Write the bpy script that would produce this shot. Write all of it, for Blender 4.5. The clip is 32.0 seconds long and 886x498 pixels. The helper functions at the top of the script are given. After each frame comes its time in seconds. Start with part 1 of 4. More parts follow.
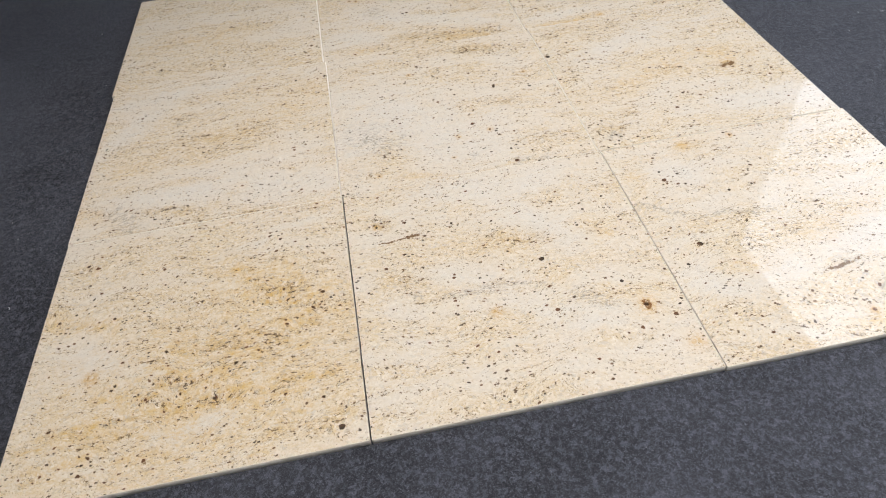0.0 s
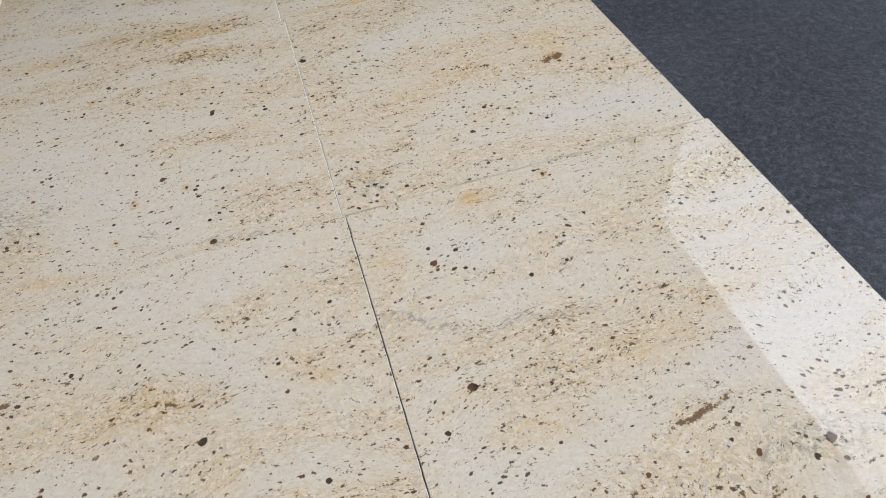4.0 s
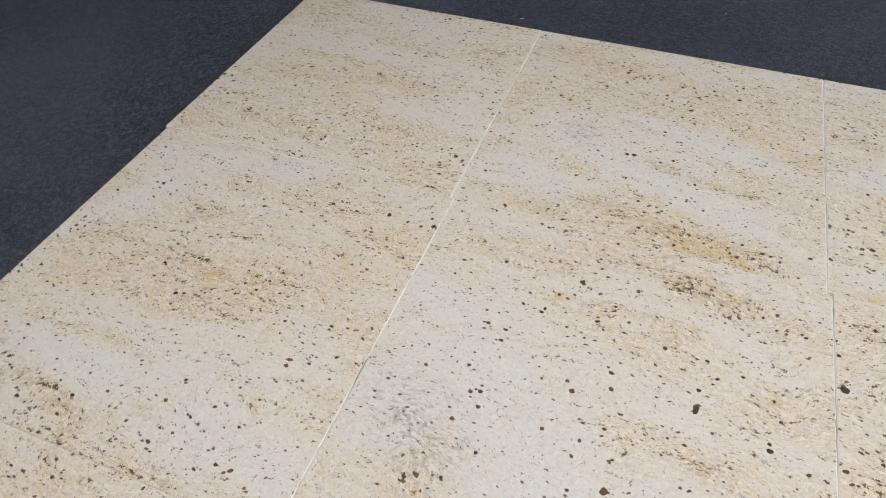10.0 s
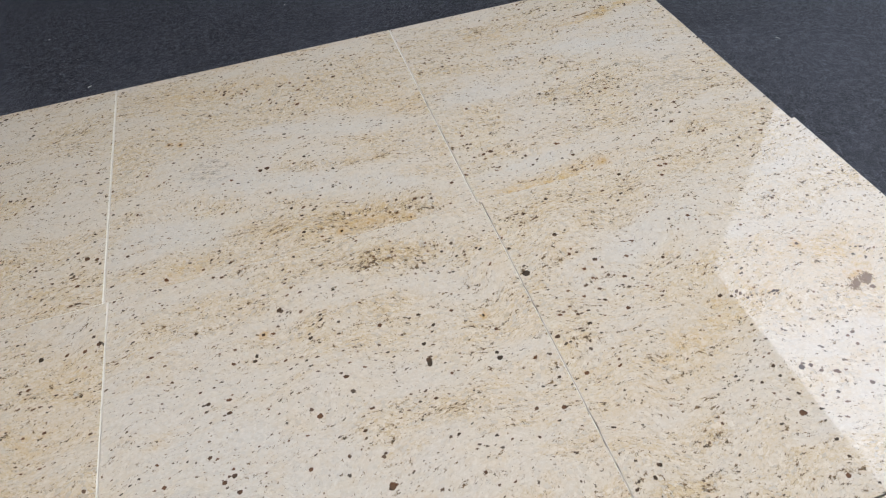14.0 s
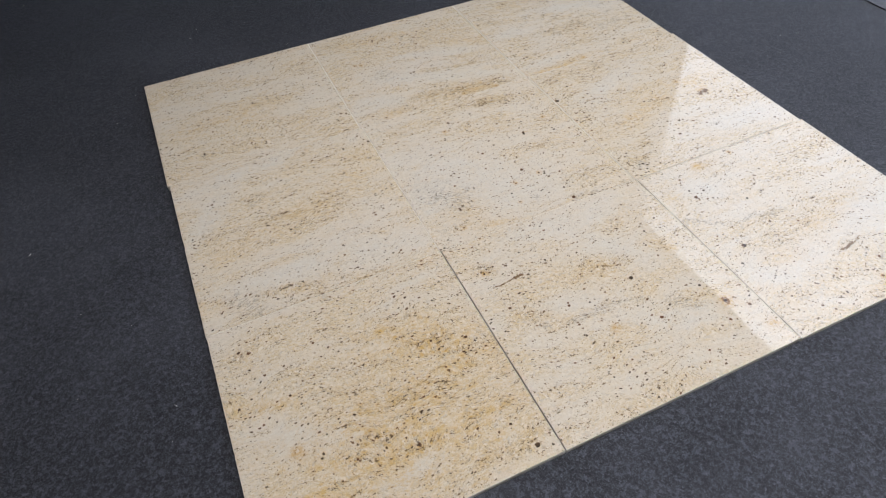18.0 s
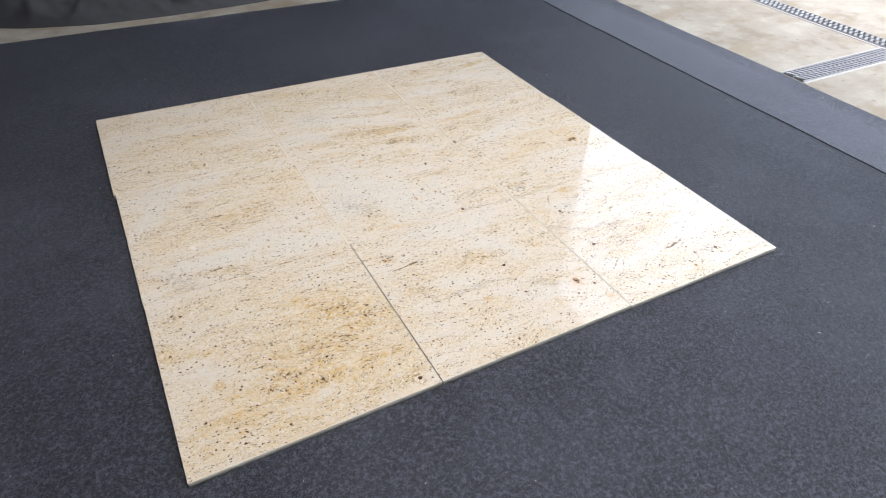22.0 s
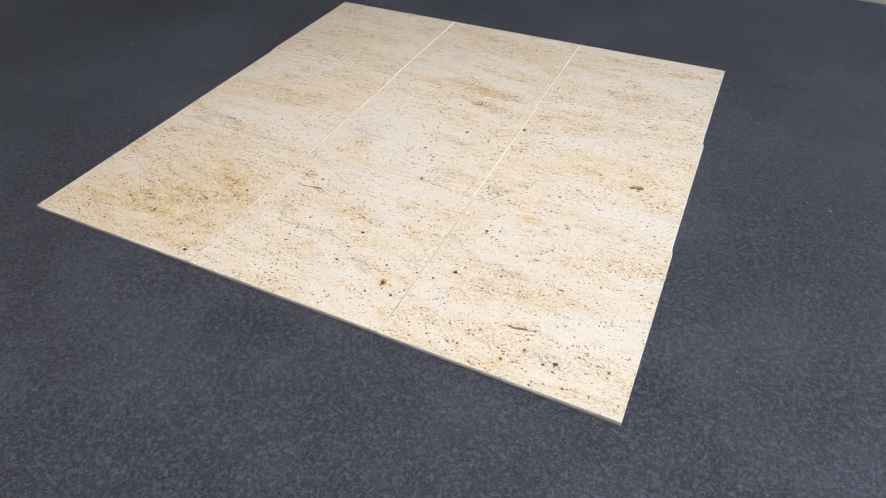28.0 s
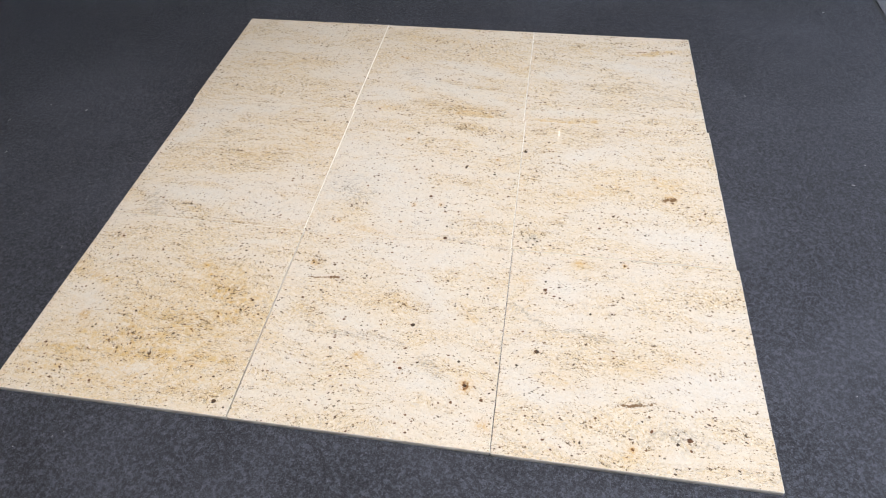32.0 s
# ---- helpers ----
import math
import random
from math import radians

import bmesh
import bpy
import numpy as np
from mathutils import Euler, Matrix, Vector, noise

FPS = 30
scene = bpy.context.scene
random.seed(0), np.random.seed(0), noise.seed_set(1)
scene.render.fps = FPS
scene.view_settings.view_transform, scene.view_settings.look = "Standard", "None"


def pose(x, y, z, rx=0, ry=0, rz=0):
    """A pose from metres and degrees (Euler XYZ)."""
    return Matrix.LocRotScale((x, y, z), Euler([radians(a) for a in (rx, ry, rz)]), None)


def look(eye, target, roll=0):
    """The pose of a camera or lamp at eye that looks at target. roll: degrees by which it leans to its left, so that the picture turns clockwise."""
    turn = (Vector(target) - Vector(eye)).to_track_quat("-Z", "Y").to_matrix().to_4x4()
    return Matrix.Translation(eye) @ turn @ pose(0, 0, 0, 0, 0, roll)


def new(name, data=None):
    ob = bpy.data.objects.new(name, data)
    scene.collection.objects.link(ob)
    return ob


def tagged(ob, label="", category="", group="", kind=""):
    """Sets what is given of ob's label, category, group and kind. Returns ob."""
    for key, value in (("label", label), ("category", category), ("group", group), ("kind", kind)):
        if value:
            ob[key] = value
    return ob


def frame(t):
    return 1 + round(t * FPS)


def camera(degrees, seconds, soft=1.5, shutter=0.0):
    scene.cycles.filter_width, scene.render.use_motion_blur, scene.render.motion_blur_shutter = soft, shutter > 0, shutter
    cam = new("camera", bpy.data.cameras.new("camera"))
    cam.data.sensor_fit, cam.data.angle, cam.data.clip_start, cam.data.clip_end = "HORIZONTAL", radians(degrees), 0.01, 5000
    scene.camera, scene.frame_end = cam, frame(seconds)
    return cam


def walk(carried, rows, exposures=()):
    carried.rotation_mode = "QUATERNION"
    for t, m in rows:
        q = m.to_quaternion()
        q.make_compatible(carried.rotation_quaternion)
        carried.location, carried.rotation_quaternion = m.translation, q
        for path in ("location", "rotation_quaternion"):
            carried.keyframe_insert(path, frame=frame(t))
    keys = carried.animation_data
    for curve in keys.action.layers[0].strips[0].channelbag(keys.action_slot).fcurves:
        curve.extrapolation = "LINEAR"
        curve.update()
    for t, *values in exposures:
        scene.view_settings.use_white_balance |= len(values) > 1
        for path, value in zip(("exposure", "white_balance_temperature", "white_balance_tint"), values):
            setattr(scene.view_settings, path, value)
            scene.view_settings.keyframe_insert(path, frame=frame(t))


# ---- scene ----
cam = camera(69.83, 32.0, soft=1.1, shutter=0.1)
walk(cam, [
    (0, look((0.6937, -0.4985, 0.9622), (0.8052, 0.5242, -0.1294), -6.08)),
    (0.5, look((0.6546, -0.4146, 0.8814), (0.7654, 0.6012, -0.2167), -5.76)),
    (1, look((0.6841, -0.3095, 0.8202), (0.8090, 0.7052, -0.2774), -6.80)),
    (1.5, look((0.7162, -0.2145, 0.7808), (0.8789, 0.7834, -0.3273), -7.63)),
    (2, look((0.8020, -0.1776, 0.7420), (0.9991, 0.8114, -0.3684), -7.85)),
    (2.5, look((0.9000, -0.1583, 0.6922), (1.1177, 0.8189, -0.4247), -7.13)),
    (3, look((1.0208, -0.1522, 0.6652), (1.2329, 0.8302, -0.4483), -8.02)),
    (3.5, look((1.1173, -0.1165, 0.6782), (1.3337, 0.8455, -0.4522), -7.16)),
    (5.5, look((1.2829, 0.0557, 0.7241), (1.3415, 1.0217, -0.4219), 4.40)),
    (6, look((1.2784, 0.1053, 0.7367), (1.1373, 1.0496, -0.4202), 7.01)),
    (6.5, look((1.2755, 0.1533, 0.7251), (1.0008, 1.0594, -0.4383), 5.09)),
    (7, look((1.2709, 0.2082, 0.7254), (0.8748, 1.0692, -0.4372), 3.67)),
    (7.5, look((1.2342, 0.2485, 0.7252), (0.7745, 1.0923, -0.4267), 5.66)),
    (8, look((1.1585, 0.2852, 0.7285), (0.6648, 1.1260, -0.4114), 5.24)),
    (8.5, look((1.0819, 0.3191, 0.7441), (0.5753, 1.1574, -0.3919), 4.55)),
    (9, look((1.0132, 0.3543, 0.7651), (0.5215, 1.2147, -0.3609), 1.41)),
    (9.5, look((0.9423, 0.3904, 0.7757), (0.4906, 1.2727, -0.3502), 1.09)),
    (10, look((0.8798, 0.4493, 0.7748), (0.4988, 1.3811, -0.3372), -1.49)),
    (10.5, look((0.8481, 0.5227, 0.7777), (0.5924, 1.4949, -0.3356), -3.29)),
    (11, look((0.8746, 0.6006, 0.7704), (0.7799, 1.5874, -0.3553), -4.98)),
    (11.5, look((0.9172, 0.6427, 0.7835), (0.9471, 1.6272, -0.3478), -4.92)),
    (12, look((0.9785, 0.6625, 0.8032), (1.0941, 1.6493, -0.3205), -4.72)),
    (12.5, look((1.0321, 0.6768, 0.8214), (1.2148, 1.6580, -0.2985), -4.78)),
    (13, look((1.0497, 0.6265, 0.8287), (1.2581, 1.6012, -0.2923), -5.41)),
    (13.5, look((1.0283, 0.5599, 0.8137), (1.2437, 1.5289, -0.3108), -5.82)),
    (14, look((0.9580, 0.4803, 0.7612), (1.1841, 1.4499, -0.3607), -5.73)),
    (14.5, look((0.8227, 0.4090, 0.7289), (1.0432, 1.3771, -0.3955), -6.50)),
    (16.5, look((0.5858, 0.0785, 0.8887), (0.8728, 1.0115, -0.2501), -8.90)),
    (17, look((0.4476, -0.0729, 1.0118), (0.7584, 0.8535, -0.1263), -7.80)),
    (17.5, look((0.3063, -0.2467, 1.1353), (0.6408, 0.6937, 0.0156), -6.50)),
    (18, look((0.2010, -0.4353, 1.2155), (0.5741, 0.5179, 0.1190), -4.20)),
    (18.5, look((0.0887, -0.5758, 1.2689), (0.5111, 0.4118, 0.2218), -1.89)),
    (19, look((-0.0591, -0.6789, 1.2805), (0.4060, 0.3391, 0.2819), -0.77)),
    (19.5, look((-0.1594, -0.7622, 1.2914), (0.3478, 0.2770, 0.3361), 0.29)),
    (20, look((-0.1895, -0.8210, 1.2691), (0.3651, 0.2208, 0.3434), 1.64)),
    (20.5, look((-0.1917, -0.8422, 1.2551), (0.4063, 0.1914, 0.3473), 2.53)),
    (21, look((-0.1605, -0.8544, 1.2573), (0.4570, 0.1734, 0.3560), 2.70)),
    (21.5, look((-0.0685, -0.8664, 1.2505), (0.5508, 0.1532, 0.3411), 2.39)),
    (22, look((0.0872, -0.8758, 1.2368), (0.6692, 0.1454, 0.3049), 2.20)),
    (22.5, look((0.2247, -0.8819, 1.2233), (0.6930, 0.1735, 0.2657), 2.11)),
    (23, look((0.3386, -0.8187, 1.1948), (0.7006, 0.2608, 0.2183), 2.17)),
    (23.5, look((0.4890, -0.7746, 1.1977), (0.7839, 0.3091, 0.2034), 2.97)),
    (24, look((0.5868, -0.7682, 1.2170), (0.8387, 0.2996, 0.1941), 2.98)),
    (24.5, look((0.7406, -0.7513, 1.2260), (0.9154, 0.3120, 0.1826), 2.10)),
    (26.5, look((1.4952, -0.7986, 1.2147), (1.1223, 0.2151, 0.1738), 0.28)),
    (27, look((1.6157, -0.8385, 1.2258), (1.1975, 0.1633, 0.1907), -0.30)),
    (27.5, look((1.6924, -0.8743, 1.2192), (1.2533, 0.1297, 0.1949), -0.47)),
    (28, look((1.7914, -0.8534, 1.2122), (1.3075, 0.1516, 0.2093), -0.60)),
    (28.5, look((1.9178, -0.8110, 1.2017), (1.3657, 0.1867, 0.2271), -0.67)),
    (29, look((1.9587, -0.7889, 1.2092), (1.3728, 0.1990, 0.2444), -0.39)),
    (29.5, look((1.9317, -0.7834, 1.1878), (1.3182, 0.2041, 0.2400), -0.35)),
    (30, look((1.7808, -0.7963, 1.2262), (1.1786, 0.1909, 0.2708), -0.43)),
    (30.5, look((1.6190, -0.7982, 1.2472), (1.0348, 0.1999, 0.2919), -2.03)),
    (31, look((1.4609, -0.7427, 1.2652), (0.9720, 0.2732, 0.2758), -3.06)),
    (31.5, look((1.3292, -0.6478, 1.2854), (0.9860, 0.3669, 0.2353), -3.92)),
    (32, look((1.2377, -0.6050, 1.3243), (1.0451, 0.3932, 0.2214), -2.71)),
], exposures=[
    (0, 2.14, 7230, 14), (2, 1.84, 7180, 13), (3, 1.77, 6930, 12), (4, 1.67, 6880, 12), (6, 1.71, 6780, 13), (8, 1.73, 6680, 13), (10, 1.95, 6630, 13), (12, 1.85, 6630, 13), (14, 1.83, 6800, 13), (17, 1.76, 7050, 14), (20, 2.12, 6830, 14), (21, 2.17, 6880, 14), (22, 2.26, 6880, 14), (24, 2.15, 7100, 15), (30, 2.27, 7050, 14), (32, 2.27, 7100, 15),
])

# ---- sky, sun ----
SUN_DIR = (0.17, -0.43, 0.887)
world = bpy.data.worlds.new("overcast_sky")
scene.world = world
world.use_nodes = True
wn, wl = world.node_tree.nodes, world.node_tree.links
wn.clear()
w_out = wn.new("ShaderNodeOutputWorld")
w_bg = wn.new("ShaderNodeBackground")
w_sky = wn.new("ShaderNodeTexSky")
w_sky.sky_type = "NISHITA"
w_sky.sun_disc = False
w_sky.sun_elevation = radians(62)
w_sky.sun_rotation = radians(158)
w_co = wn.new("ShaderNodeTexCoord")
w_map = wn.new("ShaderNodeMapping")
w_map.inputs["Scale"].default_value = (1.0, 1.0, 1.4)
w_map.inputs["Location"].default_value = (0.35, 0.2, 0.6)
w_noise = wn.new("ShaderNodeTexNoise")
w_noise.inputs["Scale"].default_value = 3.2
w_noise.inputs["Detail"].default_value = 5.0
w_noise.inputs["Roughness"].default_value = 0.52
w_ramp = wn.new("ShaderNodeValToRGB")
w_ramp.color_ramp.elements[0].position = 0.36
w_ramp.color_ramp.elements[0].color = (0.38, 0.49, 0.65, 1)
w_ramp.color_ramp.elements[1].position = 0.58
w_ramp.color_ramp.elements[1].color = (0.85, 0.97, 1.17, 1)
w_gain = wn.new("ShaderNodeVectorMath")
w_gain.operation = "SCALE"
w_gain.inputs["Scale"].default_value = 6.6
w_mix = wn.new("ShaderNodeMix")
w_mix.data_type = "RGBA"
w_mix.inputs["Factor"].default_value = 0.93
wl.new(w_co.outputs["Generated"], w_map.inputs["Vector"])
wl.new(w_map.outputs["Vector"], w_noise.inputs["Vector"])
wl.new(w_noise.outputs["Fac"], w_ramp.inputs["Fac"])
w_dot = wn.new("ShaderNodeVectorMath")
w_dot.operation = "DOT_PRODUCT"
w_dot.inputs[1].default_value = SUN_DIR
w_glow = wn.new("ShaderNodeMapRange")
w_glow.interpolation_type = "SMOOTHSTEP"
w_glow.inputs["From Min"].default_value = 0.35
w_glow.inputs["From Max"].default_value = 1.0
w_glow.inputs["To Min"].default_value = 1.0
w_glow.inputs["To Max"].default_value = 1.8
w_lit = wn.new("ShaderNodeVectorMath")
w_lit.operation = "SCALE"
wl.new(w_co.outputs["Generated"], w_dot.inputs[0])
wl.new(w_dot.outputs["Value"], w_glow.inputs["Value"])
wl.new(w_ramp.outputs["Color"], w_lit.inputs[0])
wl.new(w_glow.outputs[0], w_lit.inputs["Scale"])
wl.new(w_lit.outputs["Vector"], w_gain.inputs[0])
wl.new(w_sky.outputs["Color"], w_mix.inputs["A"])
wl.new(w_gain.outputs["Vector"], w_mix.inputs["B"])
wl.new(w_mix.outputs["Result"], w_bg.inputs["Color"])
w_bg.inputs["Strength"].default_value = 0.12
wl.new(w_bg.outputs["Background"], w_out.inputs["Surface"])

sun_data = bpy.data.lights.new("sun", "SUN")
sun_data.energy = 0.5
sun_data.angle = radians(25)
sun_data.color = (1.0, 0.96, 0.9)
sun = new("sun", sun_data)
sun.matrix_world = look([20 * c for c in SUN_DIR], (0, 0, 0))


# ---- materials ----
class Net:
    """A node material under construction."""

    def __init__(self, name):
        self.mat = bpy.data.materials.new(name)
        self.mat.use_nodes = True
        self.t = self.mat.node_tree
        self.bsdf = self.t.nodes["Principled BSDF"]

    def put(self, socket, value):
        if isinstance(value, bpy.types.NodeSocket):
            self.t.links.new(value, socket)
        else:
            socket.default_value = value

    def node(self, kind, out=0, **ins):
        n = self.t.nodes.new(kind)
        for k, v in ins.items():
            self.put(n.inputs[k.replace("_", " ")], v)
        return n.outputs[out]

    def math(self, op, a, b=0.0, c=0.0, clamp=False):
        n = self.t.nodes.new("ShaderNodeMath")
        n.operation = op
        n.use_clamp = clamp
        for s, v in zip(n.inputs, (a, b, c)):
            self.put(s, v)
        return n.outputs[0]

    def vec(self, op, a, b=(0, 0, 0)):
        n = self.t.nodes.new("ShaderNodeVectorMath")
        n.operation = op
        self.put(n.inputs[0], a)
        if op == "SCALE":
            self.put(n.inputs["Scale"], b)
        else:
            self.put(n.inputs[1], b)
        return n.outputs[0]

    def mix(self, f, a, b, blend="MIX"):
        n = self.t.nodes.new("ShaderNodeMix")
        n.data_type = "RGBA"
        n.blend_type = blend
        n.clamp_factor = True
        self.put(n.inputs["Factor"], f)
        self.put(n.inputs["A"], a if isinstance(a, bpy.types.NodeSocket) else (*a, 1))
        self.put(n.inputs["B"], b if isinstance(b, bpy.types.NodeSocket) else (*b, 1))
        return n.outputs["Result"]

    def step(self, v, lo, hi):
        """0 below lo, 1 above hi, smooth between."""
        n = self.t.nodes.new("ShaderNodeMapRange")
        n.interpolation_type = "SMOOTHSTEP"
        self.put(n.inputs["Value"], v)
        self.put(n.inputs["From Min"], lo)
        self.put(n.inputs["From Max"], hi)
        return n.outputs[0]

    def noise(self, co, scale, detail=3.0, rough=0.55, out=0):
        return self.node("ShaderNodeTexNoise", out, Vector=co, Scale=scale, Detail=detail, Roughness=rough)

    def voronoi(self, co, scale, out=0):
        return self.node("ShaderNodeTexVoronoi", out, Vector=co, Scale=scale)

    def crack(self, co, scale):
        """Distance to the nearest border between cells."""
        n = self.t.nodes.new("ShaderNodeTexVoronoi")
        n.feature = "DISTANCE_TO_EDGE"
        self.put(n.inputs["Vector"], co)
        n.inputs["Scale"].default_value = scale
        return n.outputs["Distance"]

    def cells(self, co, scale):
        """Three random numbers for each cell."""
        n = self.t.nodes.new("ShaderNodeSeparateColor")
        self.put(n.inputs[0], self.voronoi(co, scale, 1))
        return n.outputs[0], n.outputs[1], n.outputs[2]

    def place(self):
        """Object coordinates, set off by the object's own random number."""
        co = self.node("ShaderNodeTexCoord", 3)
        rnd = self.node("ShaderNodeObjectInfo", 5)
        return self.vec("ADD", co, self.vec("SCALE", (31.7, 17.3, 9.1), rnd))

    def bump(self, height, strength=0.3, distance=0.002):
        self.t.links.new(self.node("ShaderNodeBump", 0, Strength=strength, Distance=distance, Height=height), self.bsdf.inputs["Normal"])

    def done(self, color, rough=0.6, metal=0.0, **more):
        self.put(self.bsdf.inputs["Base Color"], color if isinstance(color, bpy.types.NodeSocket) else (*color, 1))
        self.put(self.bsdf.inputs["Roughness"], rough)
        self.put(self.bsdf.inputs["Metallic"], metal)
        for k, v in more.items():
            self.put(self.bsdf.inputs[k.replace("_", " ")], v)
        return self.mat


def granite_material(sawn=False):
    """Cream granite with golden bands, grey quartz, brown mica flecks and dark garnets, polished."""
    n = Net("granite_sawn" if sawn else "granite_polished")
    p = n.place()
    wob = n.noise(p, 5.0, 2.0, out=1)
    wob = n.vec("MULTIPLY", n.vec("SUBTRACT", wob, (0.5, 0.5, 0.5)), (0.0, 0.10, 0.0))
    fine = n.vec("MULTIPLY", n.vec("SUBTRACT", n.noise(p, 34.0, 2.0, out=1), (0.5, 0.5, 0.5)), (0.006, 0.004, 0.0))
    q = n.vec("ADD", n.vec("ADD", p, wob), fine)
    long4 = n.vec("MULTIPLY", q, (1.0, 4.5, 1.0))
    long2 = n.vec("MULTIPLY", q, (1.0, 2.0, 1.0))
    a = n.t.nodes.new("ShaderNodeAttribute")
    a.attribute_name = "bands"
    b = n.t.nodes.new("ShaderNodeAttribute")
    b.attribute_name = "marks"
    sa = n.t.nodes.new("ShaderNodeSeparateColor")
    sb = n.t.nodes.new("ShaderNodeSeparateColor")
    n.put(sa.inputs[0], a.outputs["Color"])
    n.put(sb.inputs[0], b.outputs["Color"])
    gold, grey, fleck = sa.outputs[0], sa.outputs[1], sa.outputs[2]
    spot, rust, vein = sb.outputs[0], sb.outputs[1], sb.outputs[2]

    pale = a.outputs["Alpha"]
    band = n.noise(long4, 2.6, 8.0, 0.68)
    cloud = n.noise(long2, 11.0, 6.0, 0.70)
    # warm, mica-rich zones and pale, quiet ones
    zone = n.math("MULTIPLY", n.step(band, 0.42, 0.58), 0.46)
    zone = n.math("MAXIMUM", zone, n.math("MAXIMUM", gold, n.math("MULTIPLY", fleck, 0.95)))
    zone = n.math("SUBTRACT", zone, n.math("MULTIPLY", pale, 0.75), clamp=True)
    zone = n.math("MULTIPLY", zone, n.math("ADD", 0.55, n.math("MULTIPLY", n.step(cloud, 0.30, 0.62), 0.55)), clamp=True)
    zone = n.math("ADD", zone, n.math("MULTIPLY", n.step(cloud, 0.52, 0.70), 0.16), clamp=True)

    col = n.mix(n.step(cloud, 0.34, 0.66), (0.634, 0.580, 0.496), (0.646, 0.566, 0.450))
    col = n.mix(n.math("MULTIPLY", pale, 0.7), col, (0.622, 0.595, 0.535))
    col = n.mix(n.math("MULTIPLY", zone, 0.70), col, (0.650, 0.515, 0.325))
    # crystals: each of its own tone, with tan seams between them
    ragged = n.vec("ADD", q, n.vec("MULTIPLY", n.vec("SUBTRACT", n.noise(p, 230.0, 3.0, 0.7, out=1), (0.5, 0.5, 0.5)), (0.0050, 0.0036, 0.0)))
    tight = n.vec("MULTIPLY", ragged, (1.0, 1.55, 1.0))
    big_a, big_b, big_c = n.cells(tight, 150.0)
    small_a, small_b, small_c = n.cells(tight, 380.0)
    lively = n.math("ADD", 0.14, n.math("MULTIPLY", zone, 0.80))
    col = n.mix(n.math("MULTIPLY", n.step(big_a, 0.45, 0.95), lively), col, (0.790, 0.735, 0.635))
    col = n.mix(n.math("MULTIPLY", n.step(big_b, 0.60, 1.0), lively), col, (0.590, 0.455, 0.265))
    col = n.mix(n.math("MULTIPLY", n.step(big_c, 0.82, 0.90), lively), col, (0.400, 0.385, 0.350))
    col = n.mix(n.math("MULTIPLY", n.step(small_a, 0.50, 1.0), 0.24), col, (0.820, 0.770, 0.680))
    col = n.mix(n.math("MULTIPLY", n.step(small_b, 0.62, 1.0), lively), col, (0.520, 0.390, 0.225))
    speck = n.noise(tight, 420.0, 3.0, 0.75)
    col = n.mix(n.math("MULTIPLY", n.step(speck, 0.52, 0.68), lively), col, (0.500, 0.375, 0.215))
    grain = n.noise(tight, 120.0, 4.0, 0.75)
    line = n.math("MULTIPLY", n.step(n.crack(tight, 150.0), 0.075, 0.015), n.step(grain, 0.44, 0.60))
    col = n.mix(n.math("MULTIPLY", line, n.math("ADD", 0.18, n.math("MULTIPLY", zone, 0.55))), col, (0.400, 0.280, 0.145))
    net = n.math("MULTIPLY", n.step(n.crack(tight, 210.0), 0.120, 0.020), n.step(n.noise(long2, 55.0, 5.0, 0.75), 0.46, 0.60))
    col = n.mix(n.math("MULTIPLY", net, n.math("ADD", n.math("MULTIPLY", fleck, 0.45), n.math("MULTIPLY", zone, 0.20)), clamp=True), col, (0.235, 0.155, 0.080))
    # golden staining, soaked in along the crystals' borders
    gcloud = n.noise(n.vec("MULTIPLY", ragged, (1.0, 1.35, 1.0)), 46.0, 6.0, 0.80)
    gall = n.math("ADD", n.math("MULTIPLY", gold, 0.9), n.math("MULTIPLY", zone, 0.16))
    gm = n.math("MULTIPLY", gall, n.step(gcloud, 0.40, 0.62))
    gm = n.math("ADD", n.math("MULTIPLY", gm, 0.85), n.math("MULTIPLY", gall, 0.16))
    gm = n.math("MULTIPLY", gm, n.math("ADD", 0.55, n.math("MULTIPLY", small_c, 0.70)), clamp=True)
    col = n.mix(gm, col, (0.590, 0.385, 0.140))
    deep = n.math("MULTIPLY", n.math("SUBTRACT", gold, 0.10, clamp=True), n.step(n.noise(n.vec("MULTIPLY", ragged, (1.0, 1.35, 1.0)), 80.0, 6.0, 0.80), 0.53, 0.64))
    col = n.mix(deep, col, (0.520, 0.285, 0.060))
    # smoky quartz
    qn = n.noise(n.vec("MULTIPLY", ragged, (1.0, 1.8, 1.0)), 110.0, 5.0, 0.78)
    qf = n.math("MULTIPLY", n.step(grey, 0.10, 0.60), n.step(qn, 0.48, 0.58))
    col = n.mix(n.math("MULTIPLY", qf, 0.70), col, (0.275, 0.256, 0.225))
    qs = n.math("MULTIPLY", n.step(qn, 0.585, 0.65), 0.36)
    col = n.mix(qs, col, (0.38, 0.35, 0.30))
    # mica flecks strung out along the bands, coarse and fine
    crowd = n.math("ADD", n.math("ADD", n.math("MULTIPLY", zone, 0.042), n.math("MULTIPLY", fleck, 0.030)), n.math("MULTIPLY", n.step(cloud, 0.38, 0.62), 0.016))
    strings = n.noise(long4, 16.0, 4.0, 0.70)
    crowd = n.math("ADD", crowd, n.math("MULTIPLY", n.math("SUBTRACT", strings, 0.475), 0.40))
    crowd = n.math("SUBTRACT", crowd, n.math("MULTIPLY", pale, 0.012))
    fl = n.noise(n.vec("MULTIPLY", ragged, (120.0, 185.0, 76.0)), 1.0, 4.0, 0.70)
